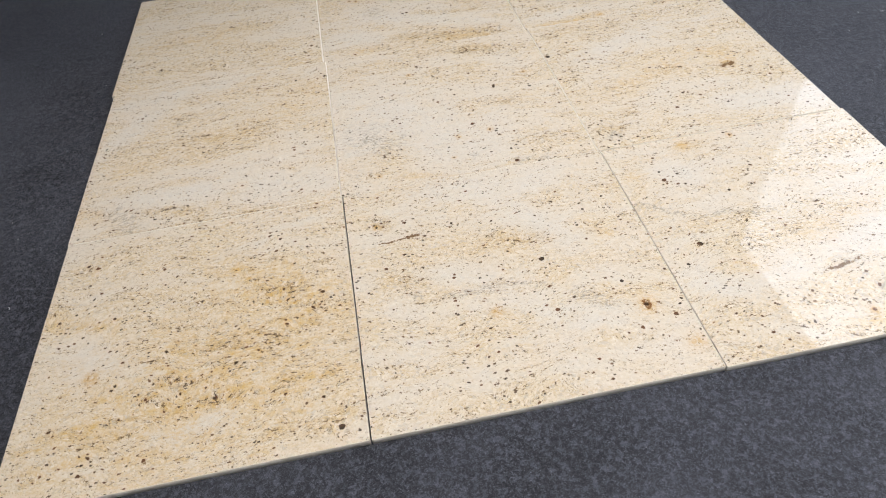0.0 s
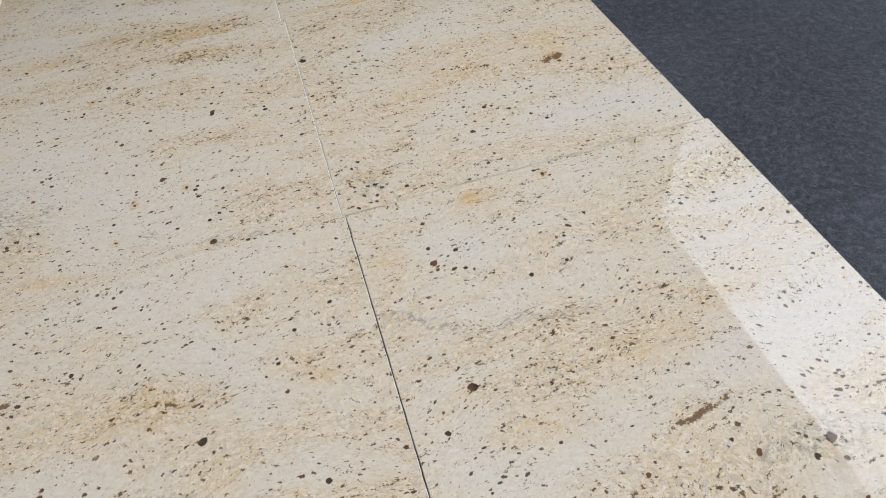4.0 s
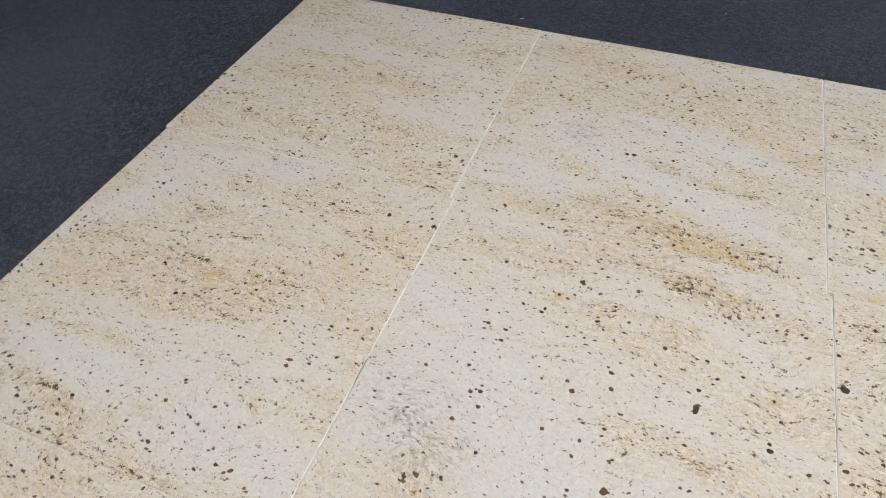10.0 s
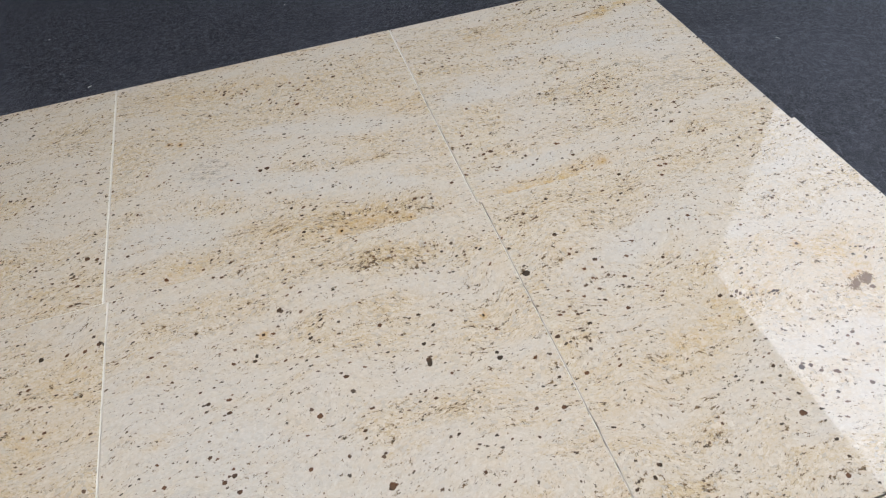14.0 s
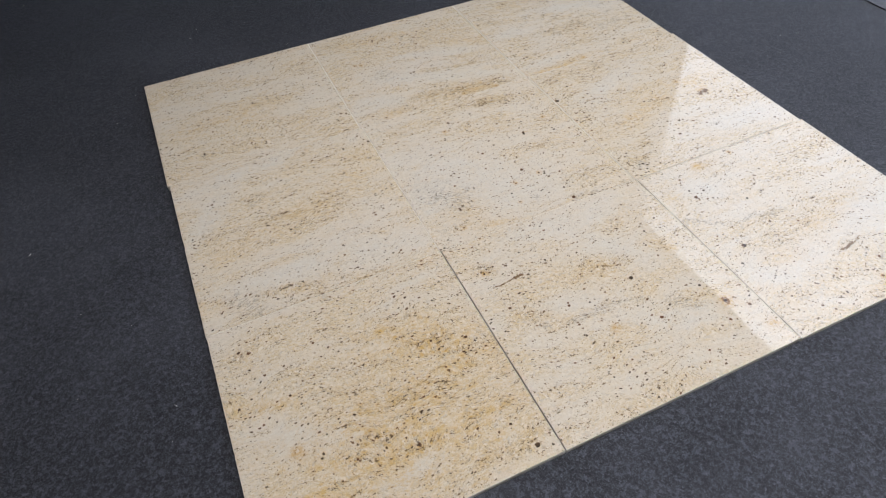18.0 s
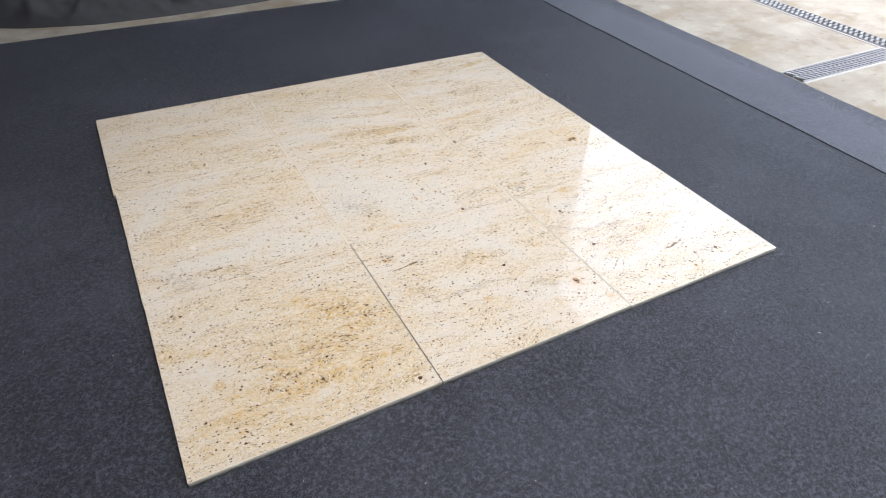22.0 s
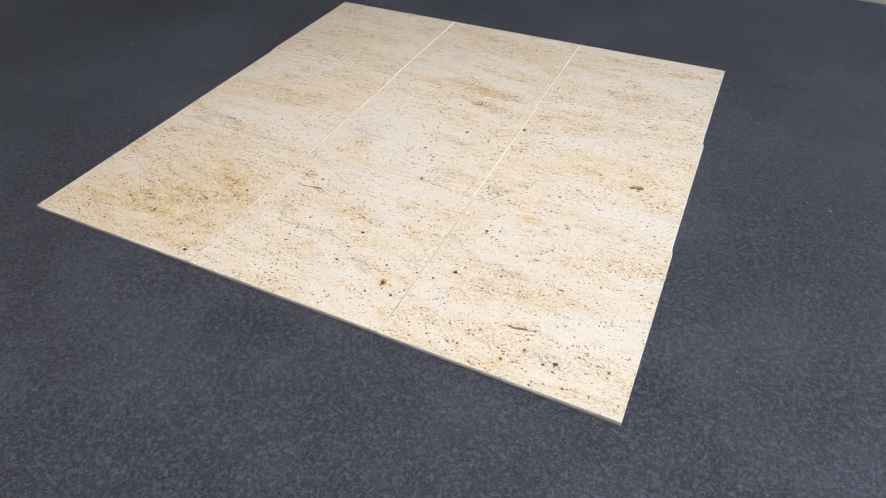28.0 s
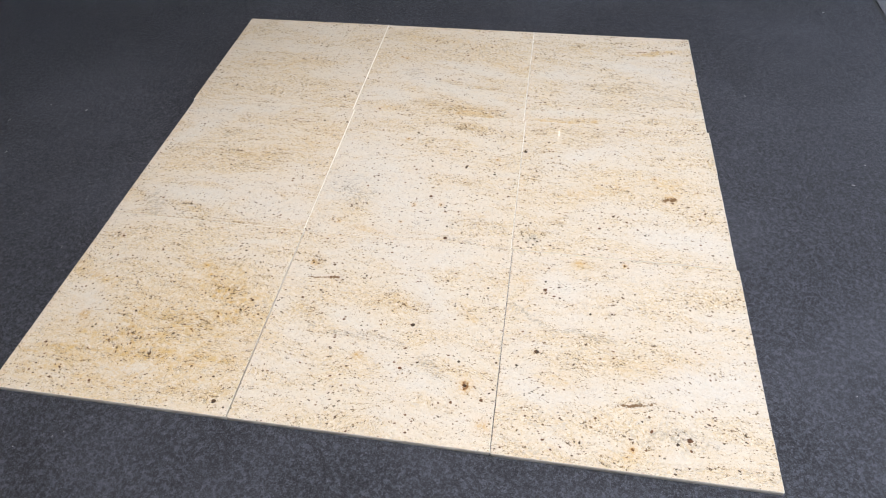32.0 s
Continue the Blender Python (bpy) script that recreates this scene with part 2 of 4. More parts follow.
    flm = n.step(fl, n.math("SUBTRACT", 0.655, crowd), n.math("SUBTRACT", 0.672, crowd))
    tint = n.mix(n.step(n.noise(p, 130.0), 0.38, 0.62), (0.075, 0.055, 0.038), (0.200, 0.130, 0.068))
    col = n.mix(n.math("MULTIPLY", flm, 0.95), col, tint)
    fl3 = n.noise(n.vec("MULTIPLY", ragged, (82.0, 125.0, 50.0)), 1.0, 4.0, 0.68)
    fl3m = n.step(fl3, n.math("SUBTRACT", 0.722, crowd), n.math("SUBTRACT", 0.736, crowd))
    col = n.mix(n.math("MULTIPLY", fl3m, 0.92), col, (0.070, 0.044, 0.030))
    fl2 = n.noise(n.vec("MULTIPLY", ragged, (230.0, 330.0, 190.0)), 1.0, 3.0, 0.68)
    fl2m = n.step(fl2, n.math("SUBTRACT", 0.643, crowd), n.math("SUBTRACT", 0.670, crowd))
    col = n.mix(n.math("MULTIPLY", fl2m, 0.38), col, (0.160, 0.098, 0.052))
    # long hair-thin dark seams
    hl = n.noise(n.vec("MULTIPLY", q, (16.0, 330.0, 16.0)), 1.0, 2.0, 0.5)
    hlm = n.math("MULTIPLY", n.step(hl, 0.69, 0.73), n.step(n.noise(p, 14.0, 2.0), 0.50, 0.62))
    col = n.mix(n.math("MULTIPLY", hlm, 0.18), col, (0.20, 0.15, 0.10))
    # garnets, large and small
    swarm = n.math("MULTIPLY", n.step(n.noise(p, 9.0, 2.0), 0.36, 0.66), 0.070)
    jag = n.vec("ADD", q, n.vec("MULTIPLY", n.vec("SUBTRACT", n.noise(p, 300.0, 2.0, out=1), (0.5, 0.5, 0.5)), (0.0045, 0.0045, 0.0)))
    g1 = n.voronoi(n.vec("MULTIPLY", jag, (0.80, 1.15, 1.0)), 44.0)
    g1m = n.step(n.math("SUBTRACT", n.math("ADD", n.math("SUBTRACT", n.math("MULTIPLY", n.noise(p, 60.0, 1.0), 0.16), 0.012), swarm), g1), -0.012, 0.018)
    g2 = n.voronoi(n.vec("MULTIPLY", jag, (0.70, 1.15, 1.0)), 74.0)
    g2m = n.step(n.math("SUBTRACT", n.math("ADD", 0.100, swarm), g2), -0.012, 0.02)
    tiny_a = n.cells(ragged, 150.0)[0]
    g3m = n.math("MULTIPLY", n.step(n.voronoi(ragged, 150.0), 0.22, 0.12), n.step(n.math("ADD", tiny_a, n.math("MULTIPLY", zone, 0.25)), 0.78, 0.84))
    col = n.mix(n.math("MULTIPLY", g3m, 0.70), col, (0.165, 0.120, 0.078))
    halo = n.step(n.math("SUBTRACT", n.math("ADD", 0.12, swarm), g1), -0.02, 0.06)
    col = n.mix(n.math("MULTIPLY", halo, n.math("MULTIPLY", gall, 0.6)), col, (0.47, 0.235, 0.07))
    dark = n.mix(n.step(n.noise(p, 30.0), 0.4, 0.65), (0.034, 0.023, 0.016), (0.135, 0.060, 0.028))
    col = n.mix(n.math("MULTIPLY", g2m, 0.88), col, dark)
    col = n.mix(n.math("MULTIPLY", g1m, 0.95), col, dark)
    # rust stains, dark veins and the single large garnets
    rn = n.step(n.noise(p, 150.0, 4.0, 0.75), 0.32, 0.66)
    rh = n.math("MULTIPLY", rust, n.math("ADD", 0.08, n.math("MULTIPLY", rn, 0.92)), clamp=True)
    col = n.mix(rh, col, (0.530, 0.300, 0.070))
    core = n.math("ADD", rust, n.math("MULTIPLY", n.math("SUBTRACT", rn, 0.5), 0.45))
    col = n.mix(n.math("MULTIPLY", n.step(core, 0.88, 1.02), 0.85), col, (0.150, 0.060, 0.022))
    rag = n.math("MULTIPLY", n.math("SUBTRACT", n.noise(p, 260.0, 4.0, 0.75), 0.5), 1.1)
    col = n.mix(n.math("MULTIPLY", n.step(n.math("ADD", vein, n.math("MULTIPLY", rag, 1.5)), 0.34, 0.50), 0.90), col, (0.150, 0.080, 0.032))
    col = n.mix(n.math("MULTIPLY", n.step(n.math("ADD", spot, n.math("MULTIPLY", rag, 0.6)), 0.38, 0.60), 0.95), col, dark)
    if sawn:
        col = n.mix(0.85, col, (0.84, 0.79, 0.71))
        n.bump(n.noise(p, 500.0, 3.0), 0.5, 0.001)
        return n.done(col, 0.7)
    smear = n.step(n.noise(p, 7.0, 4.0, 0.6), 0.35, 0.8)
    rough = n.math("ADD", 0.012, n.math("MULTIPLY", smear, 0.02))
    n.bump(n.noise(p, 3.5, 1.0), 0.04, 0.004)
    return n.done(col, rough, Specular_IOR_Level=0.55)


def felt_material(name, dark, light, lint=0.5):
    """Needle felt: dark and paler fibres tangled at random, with a soft shine towards the light."""
    n = Net(name)
    p = n.place()
    patch = n.noise(p, 1.7, 5.0, 0.65)
    twist = n.vec("ADD", p, n.vec("SCALE", n.noise(p, 90.0, 2.0, out=1), 0.012))
    clump = n.noise(p, 190.0, 5.0, 0.80)
    blot = n.noise(twist, 85.0, 5.0, 0.80)
    tuft = n.noise(n.vec("MULTIPLY", twist, (1.0, 1.5, 1.0)), 330.0, 5.0, 0.80)
    hair_a = n.noise(n.vec("MULTIPLY", twist, (170.0, 900.0, 600.0)), 1.0, 2.0, 0.6)
    hair_b = n.noise(n.vec("MULTIPLY", twist, (900.0, 190.0, 600.0)), 1.0, 2.0, 0.6)
    f = n.math("ADD", n.math("MULTIPLY", n.step(tuft, 0.51, 0.59), 0.44), n.math("MULTIPLY", n.step(clump, 0.51, 0.58), 0.56))
    f = n.math("ADD", n.math("MULTIPLY", f, 0.54), n.math("MULTIPLY", n.step(blot, 0.50, 0.59), 0.46))
    col = n.mix(f, dark, light)
    hairs = n.math("MAXIMUM", n.step(hair_a, 0.60, 0.72), n.step(hair_b, 0.60, 0.72))
    col = n.mix(n.math("MULTIPLY", hairs, 0.50), col, [2.2 * c for c in light])
    col = n.mix(n.math("MULTIPLY", n.step(patch, 0.42, 0.68), 0.22), col, light)
    speck = n.voronoi(p, 48.0)
    col = n.mix(n.math("MULTIPLY", n.step(speck, 0.045, 0.028), lint), col, (0.30, 0.30, 0.30))
    n.bump(n.math("ADD", n.math("MULTIPLY", tuft, 0.4), n.math("ADD", n.math("MULTIPLY", hairs, 0.2), n.math("MULTIPLY", blot, 1.2))), 0.6, 0.0026)
    return n.done(col, 0.60, Sheen_Weight=0.22, Sheen_Roughness=0.32, Sheen_Tint=(0.88, 0.90, 1.0, 1), Specular_IOR_Level=0.46, Specular_Tint=(0.92, 0.94, 1.0, 1))


def concrete_material():
    n = Net("worn_concrete")
    p = n.node("ShaderNodeNewGeometry", 0)
    big = n.noise(p, 0.8, 5.0, 0.6)
    mid = n.noise(p, 4.5, 6.0, 0.68)
    sand = n.noise(p, 190.0, 3.0, 0.7)
    smudge = n.noise(n.vec("MULTIPLY", p, (1.0, 2.2, 1.0)), 2.3, 5.0, 0.66)
    col = n.mix(n.step(big, 0.35, 0.65), (0.324, 0.282, 0.221), (0.401, 0.356, 0.289))
    col = n.mix(n.math("MULTIPLY", n.step(mid, 0.50, 0.68), 0.6), col, (0.477, 0.438, 0.367))
    col = n.mix(n.math("MULTIPLY", n.step(mid, 0.49, 0.34), 0.80), col, (0.250, 0.205, 0.149))
    col = n.mix(n.math("MULTIPLY", n.step(smudge, 0.50, 0.64), 0.70), col, (0.304, 0.240, 0.160))
    col = n.mix(n.math("MULTIPLY", n.step(sand, 0.5, 0.72), 0.45), col, (0.214, 0.185, 0.146))
    pit = n.voronoi(p, 9.0)
    col = n.mix(n.math("MULTIPLY", n.step(pit, 0.10, 0.05), 0.6), col, (0.187, 0.156, 0.117))
    n.bump(n.math("ADD", n.math("MULTIPLY", mid, 0.7), n.math("MULTIPLY", sand, 0.3)), 0.25, 0.006)
    return n.done(col, 0.78)


def paint_material(name, color, rough=0.75, scale=1.0, metal=0.0, wear=0.25):
    """A painted or coated surface with faint streaks and scuffs."""
    n = Net(name)
    p = n.place()
    m1 = n.noise(p, 1.6 * scale, 4.0, 0.6)
    m2 = n.noise(n.vec("MULTIPLY", p, (1, 1, 0.25)), 26.0 * scale, 4.0, 0.65)
    col = n.mix(n.math("MULTIPLY", n.step(m1, 0.35, 0.7), wear), color, [c * 0.72 for c in color])
    col = n.mix(n.math("MULTIPLY", n.step(m2, 0.52, 0.75), wear), col, [c * 0.6 for c in color])
    n.bump(m2, 0.15, 0.003)
    return n.done(col, rough, metal)


def card_material(name, color):
    n = Net(name)
    p = n.place()
    fib = n.noise(n.vec("MULTIPLY", p, (60, 60, 260)), 1.0, 3.0, 0.6)
    dirt = n.noise(p, 7.0, 4.0, 0.6)
    col = n.mix(n.math("MULTIPLY", n.step(fib, 0.4, 0.7), 0.18), color, [c * 0.7 for c in color])
    col = n.mix(n.math("MULTIPLY", n.step(dirt, 0.52, 0.74), 0.35), col, [c * 0.62 for c in color])
    n.bump(fib, 0.2, 0.002)
    return n.done(col, 0.8)


def wood_material(name, light, dark):
    n = Net(name)
    p = n.place()
    g = n.noise(n.vec("MULTIPLY", p, (4, 55, 55)), 1.0, 4.0, 0.6)
    d = n.noise(p, 9.0, 3.0)
    col = n.mix(n.step(g, 0.35, 0.7), light, dark)
    col = n.mix(n.math("MULTIPLY", n.step(d, 0.5, 0.75), 0.4), col, [c * 0.55 for c in dark])
    n.bump(g, 0.3, 0.002)
    return n.done(col, 0.72)


def steel_material(name, color, rough=0.42):
    n = Net(name)
    p = n.place()
    m = n.noise(p, 30.0, 4.0, 0.65)
    col = n.mix(n.math("MULTIPLY", n.step(m, 0.45, 0.75), 0.5), color, (0.20, 0.16, 0.12))
    n.bump(m, 0.2, 0.002)
    return n.done(col, n.math("ADD", rough, n.math("MULTIPLY", m, 0.2)), 0.45)


def glow_material(name, color, power):
    n = Net(name)
    return n.done(color, 0.5, Emission_Color=(*color, 1), Emission_Strength=power)


M_GRANITE = granite_material()
M_SAWN = granite_material(True)
M_FELT = felt_material("charcoal_felt", (0.0024, 0.0028, 0.0042), (0.095, 0.103, 0.127))
M_FELT2 = felt_material("grey_felt", (0.045, 0.048, 0.057), (0.165, 0.175, 0.203), 0.3)
M_COVER = paint_material("black_cloth", (0.046, 0.046, 0.050), 0.72, 3.0)
# paler than the stone: light caught on the arris is put into its colour
M_LIT_ARRIS = paint_material("lit_arris_pale", (0.84, 0.80, 0.71), 0.5, 20.0)
M_CONCRETE = concrete_material()
M_WALL = paint_material("painted_wall", (0.22, 0.22, 0.215))
M_WALL_GREY = paint_material("grey_painted_wall", (0.26, 0.26, 0.257))
M_WALL_DARK = paint_material("dark_grey_wall", (0.22, 0.22, 0.222))
M_CEIL = paint_material("painted_ceiling", (0.30, 0.30, 0.297))
M_FACADE = paint_material("sheet_facade", (0.16, 0.16, 0.155), 0.6)
M_ROOF = paint_material("dark_roof", (0.12, 0.12, 0.125), 0.6)
M_GLASS_DARK = paint_material("dark_window", (0.03, 0.035, 0.04), 0.1)
M_STEEL = steel_material("galvanised_steel", (0.40, 0.41, 0.42), 0.55)
M_MORTAR = paint_material("pale_mortar", (0.47, 0.45, 0.41), 0.85, 30.0)
# near black, the shade below the grate as a colour
M_PIT_SHADE = paint_material("drain_pit_shade", (0.05, 0.045, 0.04), 0.9)
M_CARD = card_material("white_carton", (0.84, 0.815, 0.76))
M_CARD2 = card_material("cream_carton", (0.80, 0.745, 0.635))
M_BROWN = card_material("brown_cardboard", (0.46, 0.24, 0.09))
M_FOAM = paint_material("white_foil", (0.80, 0.80, 0.80), 0.35)
M_INK = paint_material("carton_ink", (0.44, 0.43, 0.43), 0.8)
M_PINE = wood_material("pine", (0.52, 0.40, 0.22), (0.38, 0.27, 0.13))
M_OLIVE = wood_material("weathered_timber", (0.30, 0.27, 0.17), (0.20, 0.175, 0.105))
M_LINT = paint_material("lint", (0.62, 0.62, 0.60), 0.9)
M_TUBE = glow_material("lamp_glow", (1.0, 0.98, 0.93), 3.5)
M_CABLE = paint_material("cable_black", (0.03, 0.03, 0.03), 0.6)


# ---- mesh helpers ----
def bm_box(bm, lo, hi, bevel=0.0, seg=1):
    c = [(a + b) / 2 for a, b in zip(lo, hi)]
    s = [b - a for a, b in zip(lo, hi)]
    r = bmesh.ops.create_cube(bm, size=1.0, matrix=Matrix.Translation(c) @ Matrix.Diagonal((*s, 1)))
    if bevel:
        edges = list({e for v in r["verts"] for e in v.link_edges})
        bmesh.ops.bevel(bm, geom=edges, offset=bevel, segments=seg, affect="EDGES", profile=0.5)
    return bm


def box(lo, hi, bevel=0.0, seg=1):
    return bm_box(bmesh.new(), lo, hi, bevel, seg)


def cyl(r, z0, z1, n=12, r2=None):
    bm = bmesh.new()
    bmesh.ops.create_cone(bm, cap_ends=True, segments=n, radius1=r, radius2=r if r2 is None else r2, depth=z1 - z0,
                          matrix=Matrix.Translation((0, 0, (z0 + z1) / 2)))
    return bm


def part(name, bm, material, parent=None, label="", smooth=False):
    me = bpy.data.meshes.new(name)
    bm.normal_update()
    bm.to_mesh(me)
    bm.free()
    me.materials.append(material)
    if smooth:
        me.polygons.foreach_set("use_smooth", [True] * len(me.polygons))
    ob = new(name, me)
    ob.parent = parent
    return tagged(ob, label) if label else ob


def sheet(xs, ys, height):
    """A bmesh over the grid xs by ys, of the given height(x, y)."""
    bm = bmesh.new()
    rows = [[bm.verts.new((x, y, height(x, y))) for x in xs] for y in ys]
    for r0, r1 in zip(rows, rows[1:]):
        for k in range(len(xs) - 1):
            bm.faces.new((r0[k], r0[k + 1], r1[k + 1], r1[k]))
    return bm


def steps(a, b, n):
    return [a + (b - a) * k / n for k in range(n + 1)]


def vnoise(x, y, seed):
    """Value noise on arrays, 0 to 1."""
    rng = np.random.RandomState(seed)
    tab = rng.rand(64, 64)
    xi, yi = np.floor(x).astype(int), np.floor(y).astype(int)
    fx, fy = x - xi, y - yi
    fx, fy = fx * fx * (3 - 2 * fx), fy * fy * (3 - 2 * fy)
    g = lambda i, j: tab[(xi + i) % 64, (yi + j) % 64]
    return (g(0, 0) * (1 - fx) + g(1, 0) * fx) * (1 - fy) + (g(0, 1) * (1 - fx) + g(1, 1) * fx) * fy


# ---- setting ----
Z_FELT = 0.004
Z_TOP = 0.020

ground = part("ground", sheet(steps(-400, 400, 20), steps(-400, 400, 20), lambda x, y: 0.0), M_CONCRETE)
tagged(ground, "pale worn beige concrete floor with stains", "ground", kind="structure")

X_WEST, X_EAST, Y_SOUTH, Y_NORTH, Z_CEIL = -4.6, 3.97, -6.5, 15.0, 5.9
DOOR_Y0, DOOR_Y1, DOOR_Z = -4.4, 3.45, 4.03


def wall(name, boxes, label, mat=M_WALL):
    bm = bmesh.new()
    for lo, hi in boxes:
        bm_box(bm, lo, hi)
    return tagged(part(name, bm, mat), label, "wall", kind="structure")


wall("wall_east", [((X_EAST, Y_SOUTH, 0), (X_EAST + 0.24, DOOR_Y0, Z_CEIL)), ((X_EAST, DOOR_Y1, 0), (X_EAST + 0.24, Y_NORTH, Z_CEIL)),
                   ((X_EAST, DOOR_Y0, DOOR_Z), (X_EAST + 0.24, DOOR_Y1, Z_CEIL))], "grey hall wall with a wide open gateway")
wall("wall_west", [((X_WEST - 0.24, Y_SOUTH, 0), (X_WEST, Y_NORTH, Z_CEIL))], "grey painted hall wall", M_WALL_GREY)
wall("wall_north", [((X_WEST - 0.24, Y_NORTH, 0), (X_EAST + 0.24, Y_NORTH + 0.24, Z_CEIL))], "dark grey hall wall", M_WALL_DARK)
wall("wall_south", [((X_WEST - 0.24, Y_SOUTH - 0.24, 0), (X_EAST + 0.24, Y_SOUTH, Z_CEIL))], "grey rendered hall wall")
# unseen ceiling, with an opening added to let sky and sun onto the tiles
LIGHT_X0, LIGHT_X1, LIGHT_Y0, LIGHT_Y1 = 0.35, 3.9, -5.0, -0.5
roof = bmesh.new()
for x0, x1, y0, y1 in ((X_WEST - 0.24, X_EAST + 0.24, Y_SOUTH - 0.24, LIGHT_Y0), (X_WEST - 0.24, X_EAST + 0.24, LIGHT_Y1, Y_NORTH + 0.24),
                       (X_WEST - 0.24, LIGHT_X0, LIGHT_Y0, LIGHT_Y1), (LIGHT_X1, X_EAST + 0.24, LIGHT_Y0, LIGHT_Y1)):
    bm_box(roof, (x0, y0, Z_CEIL + 0.003), (x1, y1, Z_CEIL + 0.25))
ceiling = part("ceiling", roof, M_CEIL)
tagged(ceiling, "plain grey hall ceiling, unseen, with an opening added for top light", "ceiling", kind="structure")


def hall_across():
    """The hall on the other side of the yard, mirrored in the polish."""
    root = tagged(new("warehouse"), "grey sheet-clad warehouse across the yard", "building")
    root.location = (14.0, 0, 0)
    part("facade", box((0, -22, 0), (0.3, 26, 7.6)), M_FACADE, root)
    part("roof", box((-0.25, -22.3, 7.603), (8, 26.3, 7.95), 0.04), M_ROOF, root)
    for k in range(7):
        y = -17 + 6 * k
        w = part("window", box((-0.05, y, 4.2), (-0.003, y + 2.4, 5.4)), M_GLASS_DARK, root)
        part("frame", box((-0.09, y - 0.08, 4.1), (-0.003, y + 2.48, 4.19), 0.005), M_WALL, w)
    part("back_wall", box((7.5, -22, 0), (7.8, 26, 7.6)), M_FACADE, root)


hall_across()

# ---- felt on the floor ----
SEAM_X, FELT_X0, FELT_X1, FELT_Y0, FELT_Y1 = 2.596, -1.750, 3.004, -3.4, 2.895


def seam_wave(y):
    return 0.010 * noise.noise((y * 1.3, 3.1, 0)) + 0.004 * noise.noise((y * 7, 1.7, 0)) + 0.002 * noise.noise((y * 31, 9, 0))


def felt_sheet(name, x0, x1, z_of, mat, label, wave0, wave1, nx, ny, parent=None):
    """A felt length with real thickness and hand-cut edges."""
    ys, us = steps(FELT_Y0, FELT_Y1, ny), steps(0, 1, nx)
    us += [1 - 0.004, 1 - 0.009] if x0 < 0 else [0.02, 0.05]
    us, nx = sorted(us), nx + 2
    bm = bmesh.new()
    top, bot = [], []
    for y in ys:
        a, b = x0 + wave0(y), x1 + wave1(y)
        end = 0.004 * noise.noise((y, 0.3, 0.9))
        top.append([])
        bot.append([])
        for u in us:
            x = a + (b - a) * u
            yy = y + (0.005 * noise.noise((x * 2.0, 5.5, 0)) + 0.003 * noise.noise((x * 14, 2.2, 0)) if y in (ys[0], ys[-1]) else 0)
            z = z_of(x, yy)
            top[-1].append(bm.verts.new((x, yy, z)))
            bot[-1].append(bm.verts.new((x, yy, 0.0005)))
    for j in range(ny):
        for i in range(nx):
            bm.faces.new((top[j][i], top[j][i + 1], top[j + 1][i + 1], top[j + 1][i]))
    for j in range(ny):
        bm.faces.new((top[j][0], top[j + 1][0], bot[j + 1][0], bot[j][0]))
        bm.faces.new((top[j][-1], bot[j][-1], bot[j + 1][-1], top[j + 1][-1]))
    rim = set(top[0] + top[-1] + [row[0] for row in top] + [row[-1] for row in top])
    for e in bm.edges:
        e.smooth = not (e.verts[0] in rim and e.verts[1] in rim)
    for i in range(nx):
        bm.faces.new((top[0][i], bot[0][i], bot[0][i + 1], top[0][i + 1]))
        bm.faces.new((top[-1][i], top[-1][i + 1], bot[-1][i + 1], bot[-1][i]))
    if parent is not None:
        return part(name, bm, mat, parent, label, smooth=True)
    return tagged(part(name, bm, mat, smooth=True), label, "carpet")


CREASE_A, CREASE_B = (0.758, -0.010), (0.788, -0.416)


def crease(x, y):
    """A low fold left in the felt in front of the tiles."""
    ux, uy = CREASE_B[0] - CREASE_A[0], CREASE_B[1] - CREASE_A[1]
    run = math.hypot(ux, uy)
    u = ((x - CREASE_A[0]) * ux + (y - CREASE_A[1]) * uy) / run
    v = ((x - CREASE_A[0]) * uy - (y - CREASE_A[1]) * ux) / run
    return math.exp(-((v / 0.011) ** 2)) / (1 + math.exp(-(u + 0.01) * 60)) / (1 + math.exp((u - run - 0.25) * 12))


def z_main(x, y):
    away = max(0.0, max(-0.12 - x, x - 1.92, -0.12 - y, y - 1.92))
    return Z_FELT + min(1.0, away * 3) * 0.0025 * (0.5 + noise.noise((x * 1.7, y * 1.7, 0.4))) + 0.0022 * crease(x, y) + 0.0015 * math.exp(-(((SEAM_X - x) / 0.012) ** 2))


def z_strip(x, y):
    u = max(0.0, (x - 2.90) / 0.105)
    return 0.0045 + 0.004 * (0.5 + noise.noise((x * 3, y * 1.2, 2.0))) * min(1, abs(x - SEAM_X) * 5) + 0.001 * math.exp(-(((x - SEAM_X) / 0.012) ** 2)) + 0.020 * u * u * (0.8 + 0.4 * noise.noise((y * 0.9, 4.0, 0)))


felt_sheet("felt_carpet", FELT_X0, SEAM_X - 0.008, z_main, M_FELT, "charcoal grey needle-felt carpet laid flat on concrete", lambda y: 0.006 * noise.noise((y, 8, 0)) + 0.046 * math.exp(-(((y - 0.58) / 0.27) ** 2)), seam_wave, 380, 480)
strip = tagged(new("felt_strip"), "narrow grey felt strip with a curled outer edge", "carpet")
felt_sheet("flat_length", SEAM_X + 0.008, 2.905, z_strip, M_FELT2, "", seam_wave, lambda y: 0.0, 30, 170, strip)
felt_sheet("curled_edge", 2.905, FELT_X1, z_strip, M_FELT2, "outer edge curling up from the floor", lambda y: 0.0, lambda y: 0.02 * noise.noise((y * 0.7, 6, 0)), 12, 170, strip)

